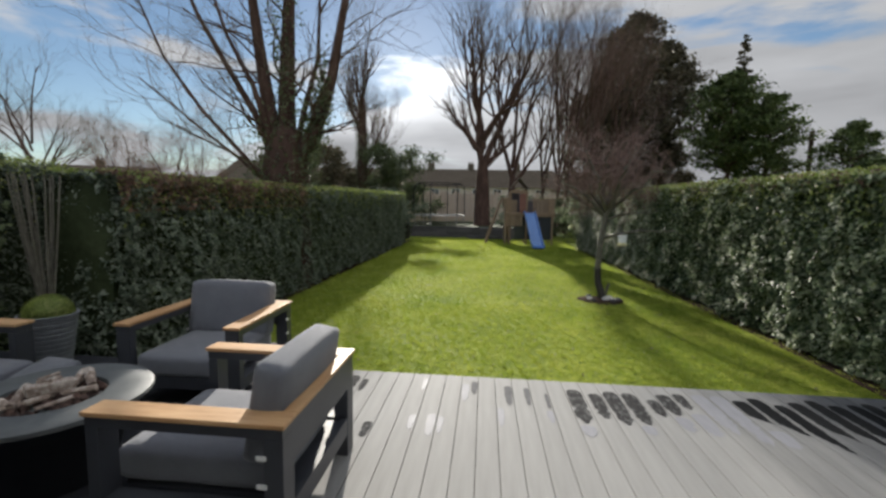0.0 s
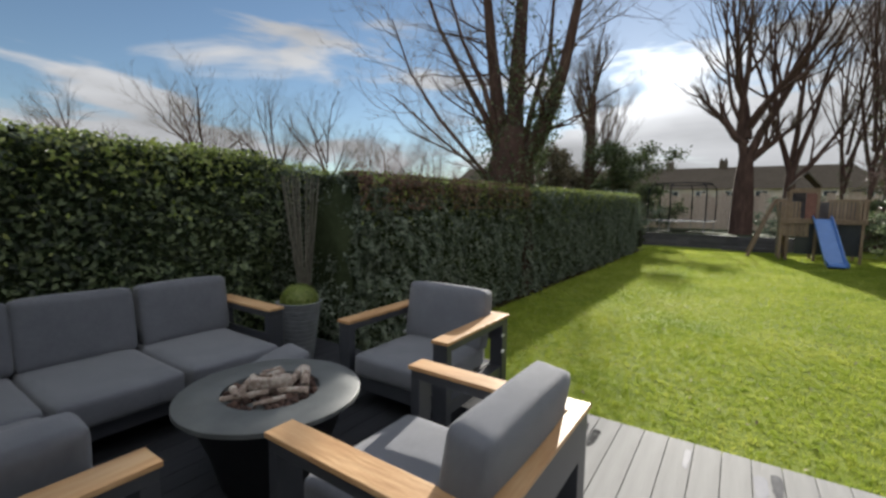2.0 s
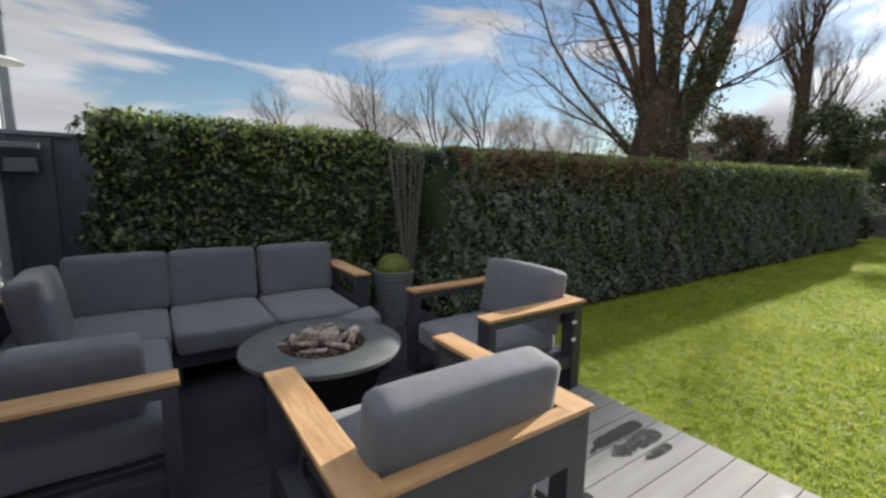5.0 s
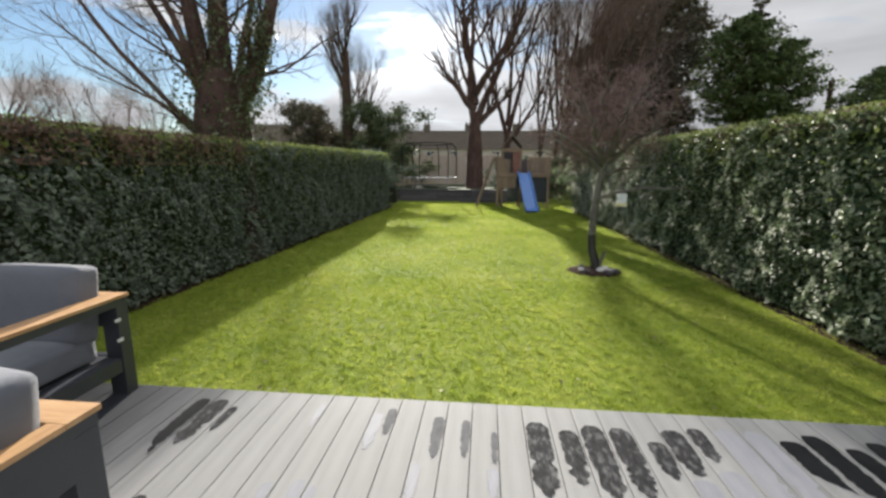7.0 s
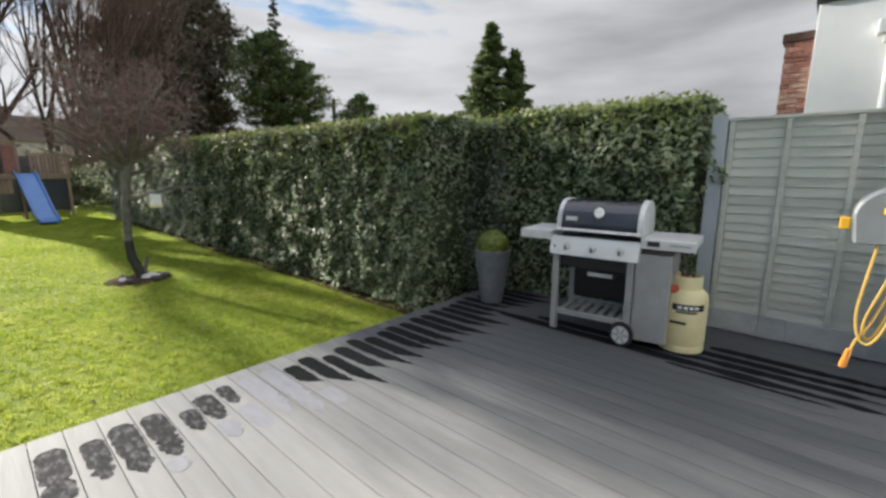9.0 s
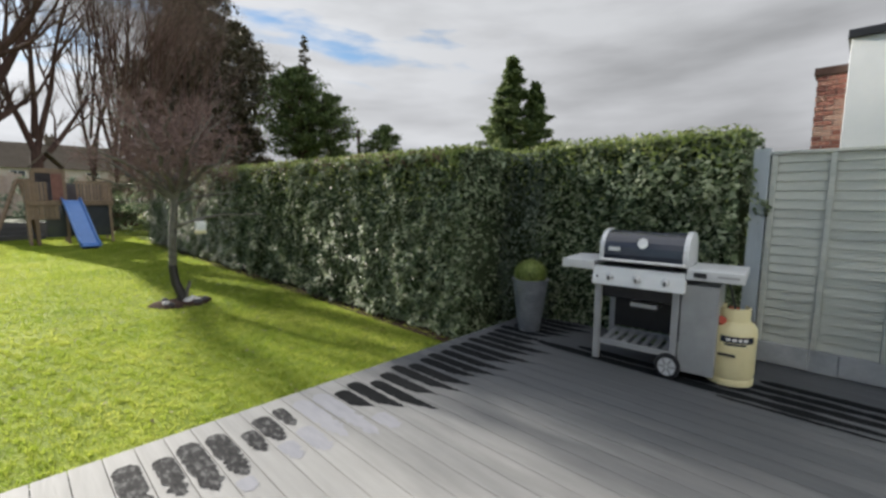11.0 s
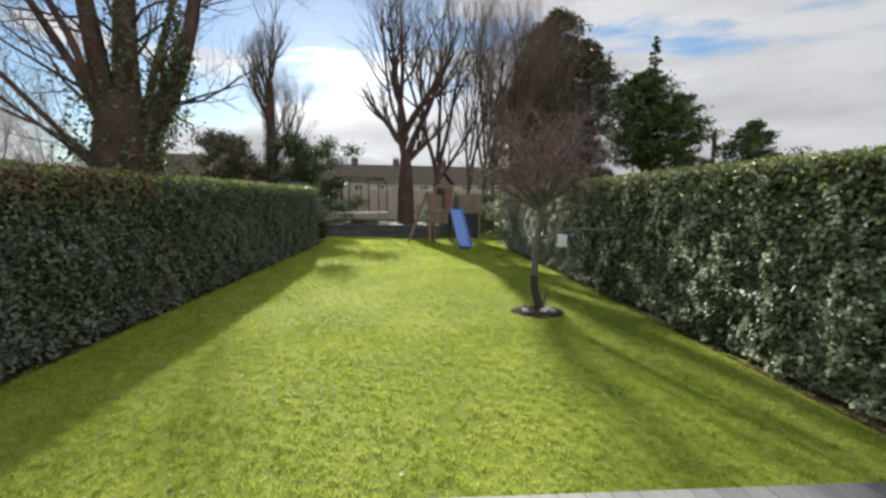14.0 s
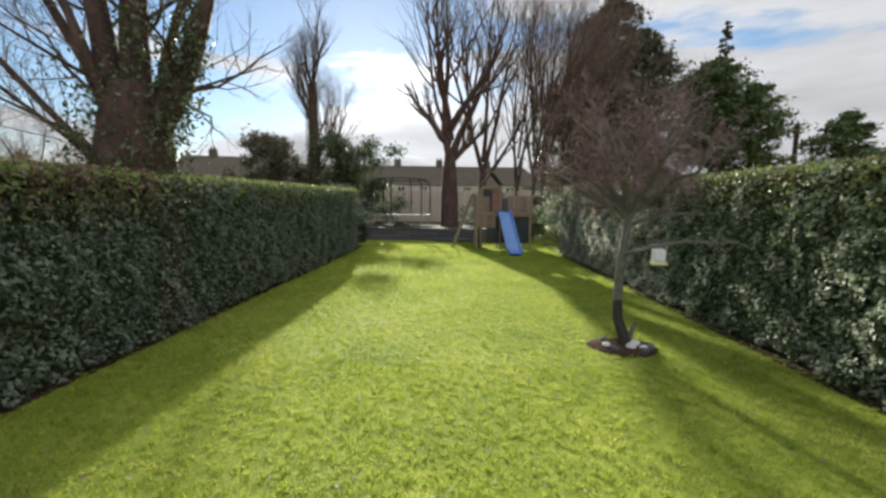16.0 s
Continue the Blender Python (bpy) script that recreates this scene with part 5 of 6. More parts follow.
def build_apple():
    x, y = 3.13, 7.72
    tree = thing("apple_tree", (x, y, GZ), "small bare garden tree with a leaning trunk and reddish twiggy head", "tree")
    rnd = random.Random(12)
    t, tw = Tubes(), Tubes()
    t.add([(0.05, -0.02, -0.05), (0.03, 0, 0.15), (-0.03, 0.08, 0.36), (-0.04, 0.12, 0.62)], [0.09, 0.075, 0.066, 0.063], 12)
    part("trunk_foot", t.data(), M["black_wet"], tree, "blackened wet trunk foot", smooth=True)
    t = Tubes()
    top = Vector((0.07, 0.14, 1.86))
    t.add([(-0.04, 0.12, 0.6), (-0.02, 0.14, 0.9), (0.0, 0.15, 1.2), (0.04, 0.15, 1.5), tuple(top)], [0.062, 0.06, 0.058, 0.054, 0.05], 12)
    t.add([(0.07, -0.02, 0.1), (0.13, -0.02, 0.26), (0.16, -0.02, 0.36)], [0.045, 0.03, 0.022], 8)
    t.add([(0.0, 0.15, 1.24), (0.3, -0.15, 1.38), (0.62, -0.22, 1.45), (0.95, -0.28, 1.44), (1.2, -0.3, 1.46), (1.42, -0.32, 1.34)], [0.032, 0.024, 0.02, 0.016, 0.012, 0.005], 6)
    t.add([(0.05, 0.15, 1.62), (0.35, 0.1, 1.74), (0.7, 0.12, 1.78), (1.05, 0.1, 1.82)], [0.034, 0.024, 0.016, 0.006], 6)
    t.add([(0.05, 0.15, 1.7), (-0.2, 0.1, 1.86), (-0.6, 0.12, 1.9), (-1.0, 0.1, 2.05)], [0.032, 0.024, 0.016, 0.006], 6)
    for i in range(17):
        a = 2 * math.pi * i / 17 + rnd.uniform(-0.2, 0.2)
        low = i % 2
        d = Vector((math.cos(a), math.sin(a), 0.25 if low else 0.9))
        start = top - Vector((0, 0, rnd.uniform(0, 0.15)))
        pts = [start]
        ln = rnd.uniform(1.0, 1.32)
        for k in range(1, 6):
            u = k / 5
            h = (0.8 if low else 1.5) * u * (1.35 - 0.5 * u)
            pts.append(start + Vector((d.x * ln * u ** 0.8 * (1.0 if low else 0.62), d.y * ln * u ** 0.8 * (1.0 if low else 0.62), h)) + Vector((rnd.gauss(0, 0.04), rnd.gauss(0, 0.04), rnd.gauss(0, 0.03))))
        t.add(pts, [0.042 * (1 - 0.15 * k) for k in range(6)], 6, False)
        for j in range(17):
            u = rnd.uniform(0.9, 4.99)
            k = int(u)
            p = pts[k].lerp(pts[k + 1], u - k)
            dd = Vector((rnd.gauss(0, 0.8), rnd.gauss(0, 0.8), rnd.gauss(0.1, 0.7)))
            limb(t, tw, p, dd, rnd.uniform(0.25, 0.62), 0.007, 2, rnd, 0.1, 0.8, 5, 0.2, 0.008, 0.62)
    part("trunk", t.data(), M["bark_apple"], tree, smooth=True)
    part("crown", tw.data(), M["twig_red"], tree, kind="stuff")
    bed = thing("tree_bed", (x + 0.02, y - 0.02, GZ), "round bed of dark soil edged with a few stones", "flower bed")
    rs = random.Random(3)
    prof = lathe([(0.02, 0.06), (0.24, 0.05), (0.42, 0.03), (0.5, -0.03)], 28)
    prof = ([(v[0] * (1 + 0.1 * math.sin(3 * math.atan2(v[1], v[0]))), v[1] * 0.8, v[2] + rs.uniform(-0.008, 0.008)) for v in prof[0]], prof[1])
    part("soil", prof, M["soil"], bed, smooth=True)
    for i, (a, r, s, m) in enumerate(((0.4, 0.2, 0.06, "white_stone"), (3.4, 0.24, 0.055, "white_stone"), (-1.2, 0.15, 0.07, "white_stone"), (0.0, 0.14, 0.055, "white_stone"), (5.6, 0.27, 0.05, "white_stone"), (2.3, 0.3, 0.05, "sleeper"), (4.1, 0.33, 0.05, "sleeper"),
                                      (1.2, 0.33, 0.05, "sleeper"), (5.2, 0.36, 0.06, "sleeper"), (-0.5, 0.34, 0.06, "sleeper"))):
        bm = bmesh.new()
        bmesh.ops.create_icosphere(bm, subdivisions=2, radius=s)
        for v in bm.verts:
            v.co *= 1 + 0.35 * noise.noise(v.co * 14 + Vector((i, 0, 0)))
            v.co.z *= 0.7
        st = part("stone", bm, M[m], bed, "rounded white stone" if m == "white_stone" else "dark stone", smooth=False, at=pose(math.cos(a) * r, math.sin(a) * r * 0.8, 0.06))
    box_ = thing("bird_feeder", (3.44, 7.5, 0.88), "small white hanging bird feeder with a yellowish tray", "bird feeder")
    part("house", boxes(((-0.07, -0.05, 0.05), (0.07, 0.05, 0.2)), bevel=0.01), M["white_paint"], box_)
    part("tray", boxes(((-0.08, -0.06, 0), (0.08, 0.06, 0.045)), bevel=0.01), M["gas"], box_)
    part("hook", tube([(0, 0, 0.2), (0.0, 0, 0.23)], 0.004, 6), M["steel"], box_)


build_apple()


# ---- seats ----
def armchair(seed):
    """A deep square armchair facing -y, centred on its footprint: 1.0 wide, 0.94 deep."""
    c = thing("armchair", (0, 0, 0), "dark grey aluminium garden armchair with teak armrests and grey cushions", "armchair", "armchairs round the fire table")
    W, D, H, t = 0.494, 0.47, 0.665, 0.022
    for s in (-1, 1):
        a, b = (W - 0.128, W) if s > 0 else (-W, -W + 0.128)
        part("armrest", boxes(((a, -D, H - t), (b, D, H)), bevel=0.004), M["teak_y"], c, "teak armrest board")
        part("arm_frame", boxes(((a + 0.01, -D + 0.012, H - t - 0.05), (b - 0.01, D - 0.012, H - t - 0.001)), bevel=0.003), M["alu"], c)
        part("front_leg", boxes(((a + 0.01, -D + 0.012, 0.0), (b - 0.01, -D + 0.072, H - t - 0.05)), bevel=0.003), M["alu"], c)
        part("rear_leg", boxes(((a + 0.01, D - 0.1, 0.0), (b - 0.01, D - 0.012, H - t - 0.05)), bevel=0.003), M["alu"], c)
        part("side_rail", boxes(((a + 0.02, -D + 0.072, 0.16), (b - 0.02, D - 0.1, 0.25)), bevel=0.003), M["alu"], c)
        # sun glints on the frame bolts, made as small white blocks
        for z in (0.5, 0.37):
            x = (b - 0.004) if s > 0 else (a + 0.004)
            part("clip", boxes(((x - 0.004, D - 0.13, z), (x + 0.004, D - 0.085, z + 0.02)), bevel=0.002), M["white_paint"], c, "small white glint on a frame bolt")
    part("back_cap", boxes(((-W + 0.1285, D - 0.065, H - t), (W - 0.1285, D, H)), bevel=0.004), M["teak"], c, "narrow teak board on the back")
    part("back_panel", boxes(((-W + 0.1, D - 0.05, H - t - 0.2), (W - 0.1, D - 0.012, H - t - 0.001)), bevel=0.003), M["alu"], c)
    part("rear_rail", boxes(((-W + 0.09, D - 0.06, 0.14), (W - 0.09, D - 0.014, 0.25)), bevel=0.003), M["alu"], c)
    part("seat_frame", boxes(((-W + 0.14, -D + 0.03, 0.16), (W - 0.14, -D + 0.08, 0.26)), ((-W + 0.14, -D + 0.08, 0.22), (W - 0.14, D - 0.06, 0.245)), bevel=0.003), M["alu"], c)
    part("seat_cushion", soft_box(2 * W - 0.29, 0.80, 0.17, 0.035, 0.014, seed=seed), M["cloth"], c, "grey fabric seat cushion", smooth=True, at=pose(0, -0.05, 0.25))
    part("back_cushion", soft_box(2 * W - 0.26, 0.17, 0.475, 0.034, 0.014, seed=seed + 1), M["cloth"], c, "grey fabric back cushion", smooth=True, at=pose(0, D - 0.2, 0.39, -9))
    return c


ch = armchair(1)
ch.matrix_basis = pose(-0.515, 1.033, 0, 0, 0, -90)
copy_thing(ch, pose(-1.525, 2.29, 0, 0, 0, 1.5))


def build_sofa():
    s = thing("corner_sofa", (0, 0, 0), "large dark grey aluminium corner sofa with teak rails and grey cushions", "sofa")
    H, t = 0.665, 0.022
    X0, X1, Y0, Y1 = -3.5, -2.48, -0.72, 1.82
    XW, YF = -1.09, 0.24
    # bases
    part("long_base", boxes(((X0 + 0.02, Y0 + 0.02, 0.16), (X1 - 0.03, Y1 - 0.15, 0.25)), bevel=0.004), M["alu"], s)
    part("short_base", boxes(((X1 - 0.029, Y0 + 0.02, 0.16), (XW - 0.15, YF - 0.03, 0.25)), bevel=0.004), M["alu"], s)
    for a, b in (((X1 - 0.13, 0.2, 0), (X1 - 0.03, 0.3, 0.159)), ((X1 - 0.13, Y1 - 0.3, 0), (X1 - 0.03, Y1 - 0.16, 0.159)), ((X0 + 0.02, Y0 + 0.02, 0), (X0 + 0.12, Y0 + 0.12, 0.159)), ((X0 + 0.02, Y1 - 0.3, 0), (X0 + 0.12, Y1 - 0.16, 0.159)),
                 ((XW - 0.3, YF - 0.13, 0), (XW - 0.16, YF - 0.03, 0.159)), ((XW - 0.3, Y0 + 0.02, 0), (XW - 0.16, Y0 + 0.12, 0.159))):
        part("foot", boxes((a, b), bevel=0.004), M["alu"], s)
    # backs
    part("long_back", boxes(((X0, Y0, 0.3), (X0 + 0.04, Y1, H - t)), bevel=0.004), M["alu"], s)
    part("short_back", boxes(((X0 + 0.041, Y0, 0.34), (XW - 0.01, Y0 + 0.035, H - t)), bevel=0.004), M["alu"], s)
    part("back_rail", boxes(((X0 - 0.005, Y0 - 0.005, H - t), (X0 + 0.06, Y1 - 0.151, H)), bevel=0.004), M["teak_y"], s, "teak top rail")
    part("back_rail", boxes(((X0 + 0.061, Y0 - 0.005, H - t), (-2.3, Y0 + 0.065, H)), ((-2.298, Y0 - 0.005, H - t), (XW - 0.1405, Y0 + 0.065, H)), bevel=0.004), M["teak"], s, "teak top rail")
    # arms
    part("armrest", boxes(((X0 - 0.005, Y1 - 0.15, H - t), (-2.67, Y1, H)), bevel=0.004), M["teak"], s, "teak armrest board")
    part("arm_frame", boxes(((X0 + 0.04, Y1 - 0.14, H - t - 0.05), (-2.68, Y1 - 0.01, H - t - 0.001)), ((-2.74, Y1 - 0.14, 0.0), (-2.68, Y1 - 0.01, H - t - 0.051)), ((X0 + 0.06, Y1 - 0.14, 0.14), (-2.741, Y1 - 0.12, 0.45)), bevel=0.003), M["alu"], s)
    part("armrest", boxes(((XW - 0.14, Y0 - 0.005, H - t), (XW, YF, H)), bevel=0.004), M["teak_y"], s, "teak armrest board")
    part("arm_frame", boxes(((XW - 0.13, Y0 + 0.04, H - t - 0.05), (XW - 0.01, YF - 0.01, H - t - 0.001)), ((XW - 0.13, YF - 0.07, 0.0), (XW - 0.01, YF - 0.01, H - t - 0.051)), ((XW - 0.13, Y0 + 0.01, 0.0), (XW - 0.01, Y0 + 0.08, H - t - 0.051)),
                               ((XW - 0.11, Y0 + 0.081, 0.14), (XW - 0.03, YF - 0.071, 0.24)), bevel=0.003), M["alu"], s)
    # seats
    sc = (("corner", -2.97, -0.21, 1.0, 0.93), ("mid", -2.93, 0.605, 0.96, 0.68), ("end", -2.93, 1.3, 0.96, 0.68), ("short", -1.87, -0.215, 1.22, 0.9))
    for i, (nm, x, y, w, d) in enumerate(sc):
        part("seat_cushion", soft_box(w - 0.02, d - 0.02, 0.18, 0.036, 0.012, seed=10 + i), M["cloth"], s, "grey fabric seat cushion", smooth=True, at=pose(x, y, 0.251))
    for i, y in enumerate((-0.06, 0.615, 1.325)):
        part("back_cushion", soft_box(0.17, 0.662, 0.47, 0.032, 0.012, seed=20 + i), M["cloth"], s, "grey fabric back cushion", smooth=True, at=pose(-3.30, y, 0.41, 0, -8, 0))
    part("back_cushion", soft_box(0.62, 0.18, 0.46, 0.034, 0.014, seed=24), M["cloth"], s, "grey fabric back cushion", smooth=True, at=pose(-2.78, -0.4, 0.41, 9, 0, 0))
    part("back_cushion", soft_box(0.17, 0.46, 0.37, 0.03, 0.012, seed=25), M["cloth"], s, "grey fabric cushion leaning on the arm", smooth=True, at=pose(-1.42, -0.12, 0.42, 0, 8, 0))


build_sofa()


def build_table():
    tb = thing("fire_table", (-1.675, 1.03, 0), "round dark fire pit table with a concrete top and driftwood logs", "fire pit table")
    part("base", lathe([(0.25, 0.0), (0.28, 0.008), (0.33, 0.2), (0.425, 0.44), (0.44, 0.449)], 56), M["table_base"], tb, smooth=True)
    part("top", lathe([(0.30, 0.45), (0.484, 0.45), (0.49, 0.454), (0.49, 0.478), (0.485, 0.482), (0.27, 0.485), (0.262, 0.482), (0.26, 0.452), (0.1, 0.4505)], 72), M["concrete"], tb, smooth=True)
    rnd = random.Random(4)
    v, f = [], []
    for i in range(190):
        a, r = rnd.uniform(0, 6.283), 0.25 * rnd.random() ** 0.5
        c = Vector((math.cos(a) * r, math.sin(a) * r, 0.455 + rnd.uniform(0, 0.02)))
        s = rnd.uniform(0.012, 0.026)
        bm = bmesh.new()
        bmesh.ops.create_icosphere(bm, subdivisions=1, radius=s)
        base = len(v)
        for q in bm.verts:
            v.append(tuple(c + q.co * rnd.uniform(0.7, 1.2)))
        for q in bm.faces:
            f.append(tuple(base + w.index for w in q.verts))
        bm.free()
    part("lava_bed", (v, f), M["lava"], tb, "dark red-brown lava stones", kind="stuff")
    part("log", boxes(((-0.11, -0.035, -0.03), (0.11, 0.035, 0.03)), bevel=0.012), M["log"], tb, "brown and white ceramic log", at=pose(0.02, -0.02, 0.535, 0, 4, 61))
    logs = [((-0.02, -0.15, 0.49), -35, 0.24, 0.022, 2), ((0.0, 0.16, 0.50), 20, 0.2, 0.03, 12), ((0.08, 0.17, 0.52), 50, 0.14, 0.028, 22), ((0.09, 0.02, 0.49), -60, 0.26, 0.022, 3), ((-0.12, 0.04, 0.50), -10, 0.22, 0.026, 6),
            ((-0.04, 0.03, 0.575), -25, 0.1, 0.012, 6), ((0.0, -0.03, 0.575), -60, 0.07, 0.012, 3), ((-0.06, -0.12, 0.52), 25, 0.17, 0.026, 14), ((-0.1, -0.16, 0.49), 70, 0.1, 0.024, 4), ((0.13, -0.1, 0.485), -25, 0.16, 0.018, 2)]
    for i, (p, a, ln, r, tilt) in enumerate(logs):
        bm = bmesh.new()
        bmesh.ops.create_cone(bm, cap_ends=True, segments=9, radius1=r, radius2=r * 0.8, depth=ln)
        bmesh.ops.subdivide_edges(bm, edges=[e for e in bm.edges if abs(e.verts[0].co.z - e.verts[1].co.z) > ln * 0.5], cuts=6)
        for w in bm.verts:
            k = 1 + 0.3 * noise.noise(w.co * 40 + Vector((i * 3.1, 0, 0)))
            w.co.x *= k
            w.co.y *= k * 0.85
        part("log", bm, M["log"], tb, "pale weathered ceramic log" if i % 2 else "brown and white ceramic log", at=pose(p[0], p[1], p[2], 90 + tilt, 0, a))
    # a wedge-shaped cushion on a low stool beside it
    st = thing("footstool", (-2.3, 1.6, 0), "low stool with a sloping grey cushion", "footstool")
    part("stool_base", boxes(((-0.22, -0.2, 0), (-0.17, 0.2, 0.27)), ((0.17, -0.2, 0), (0.22, 0.2, 0.27)), ((-0.22, -0.2, 0.27), (0.22, 0.2, 0.3)), bevel=0.003), M["alu"], st)
    part("cushion", soft_box(0.32, 0.4, 0.08, 0.03, 0.012, seed=31), M["cloth"], st, smooth=True, at=pose(0, -0.02, 0.31, 16, 0, 0))
    st.matrix_basis = pose(-2.3, 1.52, 0, 0, 0, -10)


build_table()


def planter(x, y, seed, rx, topiary_h, label, stems=0):
    p = thing("planter", (x, y, 0), label, "planter", "tall grey planters")
    H = 0.57
    prof = []
    n = 13
    for i in range(n):
        z0, z1 = H * i / n, H * (i + 0.8) / n
        r = lambda z: 0.105 + 0.075 * (z / H) ** 0.9
        prof += [(r(z0) - 0.003, z0), (r(z0) + 0.002, z0 + 0.006), (r(z1) + 0.002, z1), (r(z1) - 0.003, z1 + 0.004)]
    prof += [(0.188, H), (0.19, H + 0.02), (0.17, H + 0.022), (0.165, H - 0.03), (0.01, H - 0.035)]
    part("pot", lathe(prof, 40), M["pot"], p, smooth=False)
    rs = np.random.RandomState(seed)
    n = 5200
    d = rs.normal(0, 1, (n, 3))
    d /= np.linalg.norm(d, axis=1)[:, None]
    P = d * rx * (0.86 + 0.18 * rs.rand(n, 1))
    P[:, 2] += H + topiary_h
    V, F = leaf_cloud(P, d, 0.022, seed, jitter=0.5)
    bm = bmesh.new()
    bmesh.ops.create_icosphere(bm, subdivisions=3, radius=rx * 0.88, matrix=pose(0, 0, H + topiary_h))
    part("ball_core", bm, M["hedge_core"], p, kind="stuff")
    mesh_np("ball_leaves", V, F, M["leaf_new"] if not stems else M["leaf"], p, "clipped round box ball", kind="stuff")
    return p


west_planter = planter(-3.03, 2.24, 51, 0.155, 0.03, "tall ribbed grey planter with a clipped green ball")
west_planter.matrix_basis = pose(-3.03, 2.24, 0) @ Matrix.Diagonal((1.14, 1.14, 1.0, 1))
east_planter = planter(5.3, 2.42, 52, 0.165, 0.07, "tall ribbed grey planter with a clipped green ball, beside the hedge")
east_planter.matrix_basis = pose(5.3, 2.42, 0) @ Matrix.Diagonal((1.08, 1.08, 1.0, 1))


def bare_shrub():
    s = thing("bare_shrub", (-3.6, 2.75, GZ), "bare multi-stemmed shrub trained against the dark hedge", "shrub")
    rnd = random.Random(9)
    t = Tubes()
    for i in range(11):
        x1 = rnd.uniform(-0.15, 0.2)
        y1 = rnd.uniform(-0.3, 0.3)
        t.add([(rnd.uniform(-0.03, 0.03), rnd.uniform(-0.05, 0.05), 0), (x1 * 0.2, y1 * 0.25, 0.8), (x1 * 0.6, y1 * 0.7, 1.5), (x1, y1, 2.1)], [0.018, 0.015, 0.011, 0.007], 6)
    part("shrub_growth", t.data(), M["bark_apple"], s, smooth=True)


bare_shrub()


# ---- grill corner ----
def build_grill():
    """Front faces -y in its own space, 1.45 m wide; turned to face the terrace."""
    g = thing("gas_grill", pose(5.24, 1.13, 0, 0, 0, -84) @ Matrix.Diagonal((0.89, 1, 1, 1)), "three-burner gas barbecue with a black lid, steel controls and grey cart", "barbecue")
    # cart
    for x in (-0.45, 0.26):
        for y in (-0.26, 0.2):
            if x > 0 and y < 0:
                part("leg", boxes(((x, y, 0.14), (x + 0.06, y + 0.05, 0.78)), bevel=0.004), M["grill_grey"], g)
            else:
                part("leg", boxes(((x, y, 0.03), (x + 0.06, y + 0.05, 0.78)), bevel=0.004), M["grill_grey"], g)
    part("cabinet", boxes(((0.33, -0.24, 0.07), (0.62, 0.24, 0.80)), bevel=0.006), M["grill_grey"], g, "grey side panel")
    for y in (-0.25, 0.2):
        part("shelf_rail", boxes(((-0.39, y, 0.17), (0.26, y + 0.03, 0.22)), bevel=0.003), M["grill_grey"], g)
    for i in range(7):
        part("shelf_slat", boxes(((-0.39 + i * 0.095, -0.22, 0.19), (-0.34 + i * 0.095, 0.2, 0.205)), bevel=0.002), M["grill_grey"], g)
    part("back_panel", boxes(((-0.4, 0.205, 0.24), (0.27, 0.215, 0.75)), bevel=0.001), M["black"], g)
    part("burner_box", boxes(((-0.4, -0.2, 0.6), (0.3, 0.2, 0.9)), bevel=0.02), M["black"], g)
    part("drip_tray", boxes(((-0.15, -0.1, 0.52), (0.1, 0.1, 0.56)), bevel=0.008), M["stainless"], g)
    bm = bmesh.new()
    vs = [(-0.47, -0.31, 0.73), (0.36, -0.31, 0.73), (0.36, -0.27, 0.885), (-0.47, -0.27, 0.885), (-0.47, -0.2, 0.73), (0.36, -0.2, 0.73), (0.36, -0.2, 0.885), (-0.47, -0.2, 0.885)]
    vv = [bm.verts.new(v) for v in vs]
    for q in ((0, 1, 2, 3), (4, 7, 6, 5), (0, 4, 5, 1), (3, 2, 6, 7), (0, 3, 7, 4), (1, 5, 6, 2)):
        bm.faces.new([vv[i] for i in q])
    bmesh.ops.bevel(bm, geom=bm.edges[:], offset=0.006, segments=2, affect="EDGES")
    part("control_panel", bm, M["stainless"], g, "slanting stainless control panel")
    for x in (-0.3, -0.05, 0.2):
        k = part("knob", lathe([(0.038, 0), (0.036, 0.008), (0.026, 0.012), (0.024, 0.035), (0.02, 0.038)], 24), M["cast"], g, smooth=True, at=pose(x, -0.293, 0.808, 104))
        part("knob_grip", boxes(((-0.005, -0.022, 0.036), (0.005, 0.022, 0.044)), bevel=0.002), M["black"], k)
    part("igniter", lathe([(0.01, 0), (0.008, 0.008)], 12), M["black"], g, at=pose(-0.42, -0.296, 0.80, 104))
    for a, b, nm in ((-0.80, -0.47, "west"), (0.365, 0.80, "east")):
        part("side_shelf", boxes(((a, -0.27, 0.875), (b, 0.22, 0.93)), ((a, -0.285, 0.85), (b, -0.268, 0.93)), bevel=0.008), M["cast"], g, "pale grey side shelf")
    part("badge", boxes(((0.42, -0.289, 0.872), (0.52, -0.2855, 0.912)), bevel=0.001), M["black"], g, "dark oval badge")
    part("badge_line", boxes(((0.6, -0.289, 0.885), (0.76, -0.2855, 0.9)), bevel=0.001), M["grill_grey"], g)
    # lid: curved shell and two end castings
    def lid_section(x0, x1, rad, name, m, r0=0.0):
        v, f = [], []
        n = 14
        prof = [(-0.24, 0.93)]
        for i in range(n + 1):
            a = math.pi * (0.98 - 0.96 * i / n)
            prof.append((0.235 * math.cos(a) * (1 + rad) + 0.0, 0.955 + (0.245 + rad * 0.3) * math.sin(a) ** 0.62))
        prof.append((0.24, 0.93))
        for x in (x0, x1):
            v += [(x, y, z) for y, z in prof]
        k = len(prof)
        f += [(i, i + 1, k + i + 1, k + i) for i in range(k - 1)]
        f += [tuple(range(k)), tuple(reversed(range(k, 2 * k))), (0, k, 2 * k - 1, k - 1)]
        return part(name, (v, f), m, g, smooth=False)
    lid_section(-0.39, 0.32, 0.0, "lid", M["lid"])
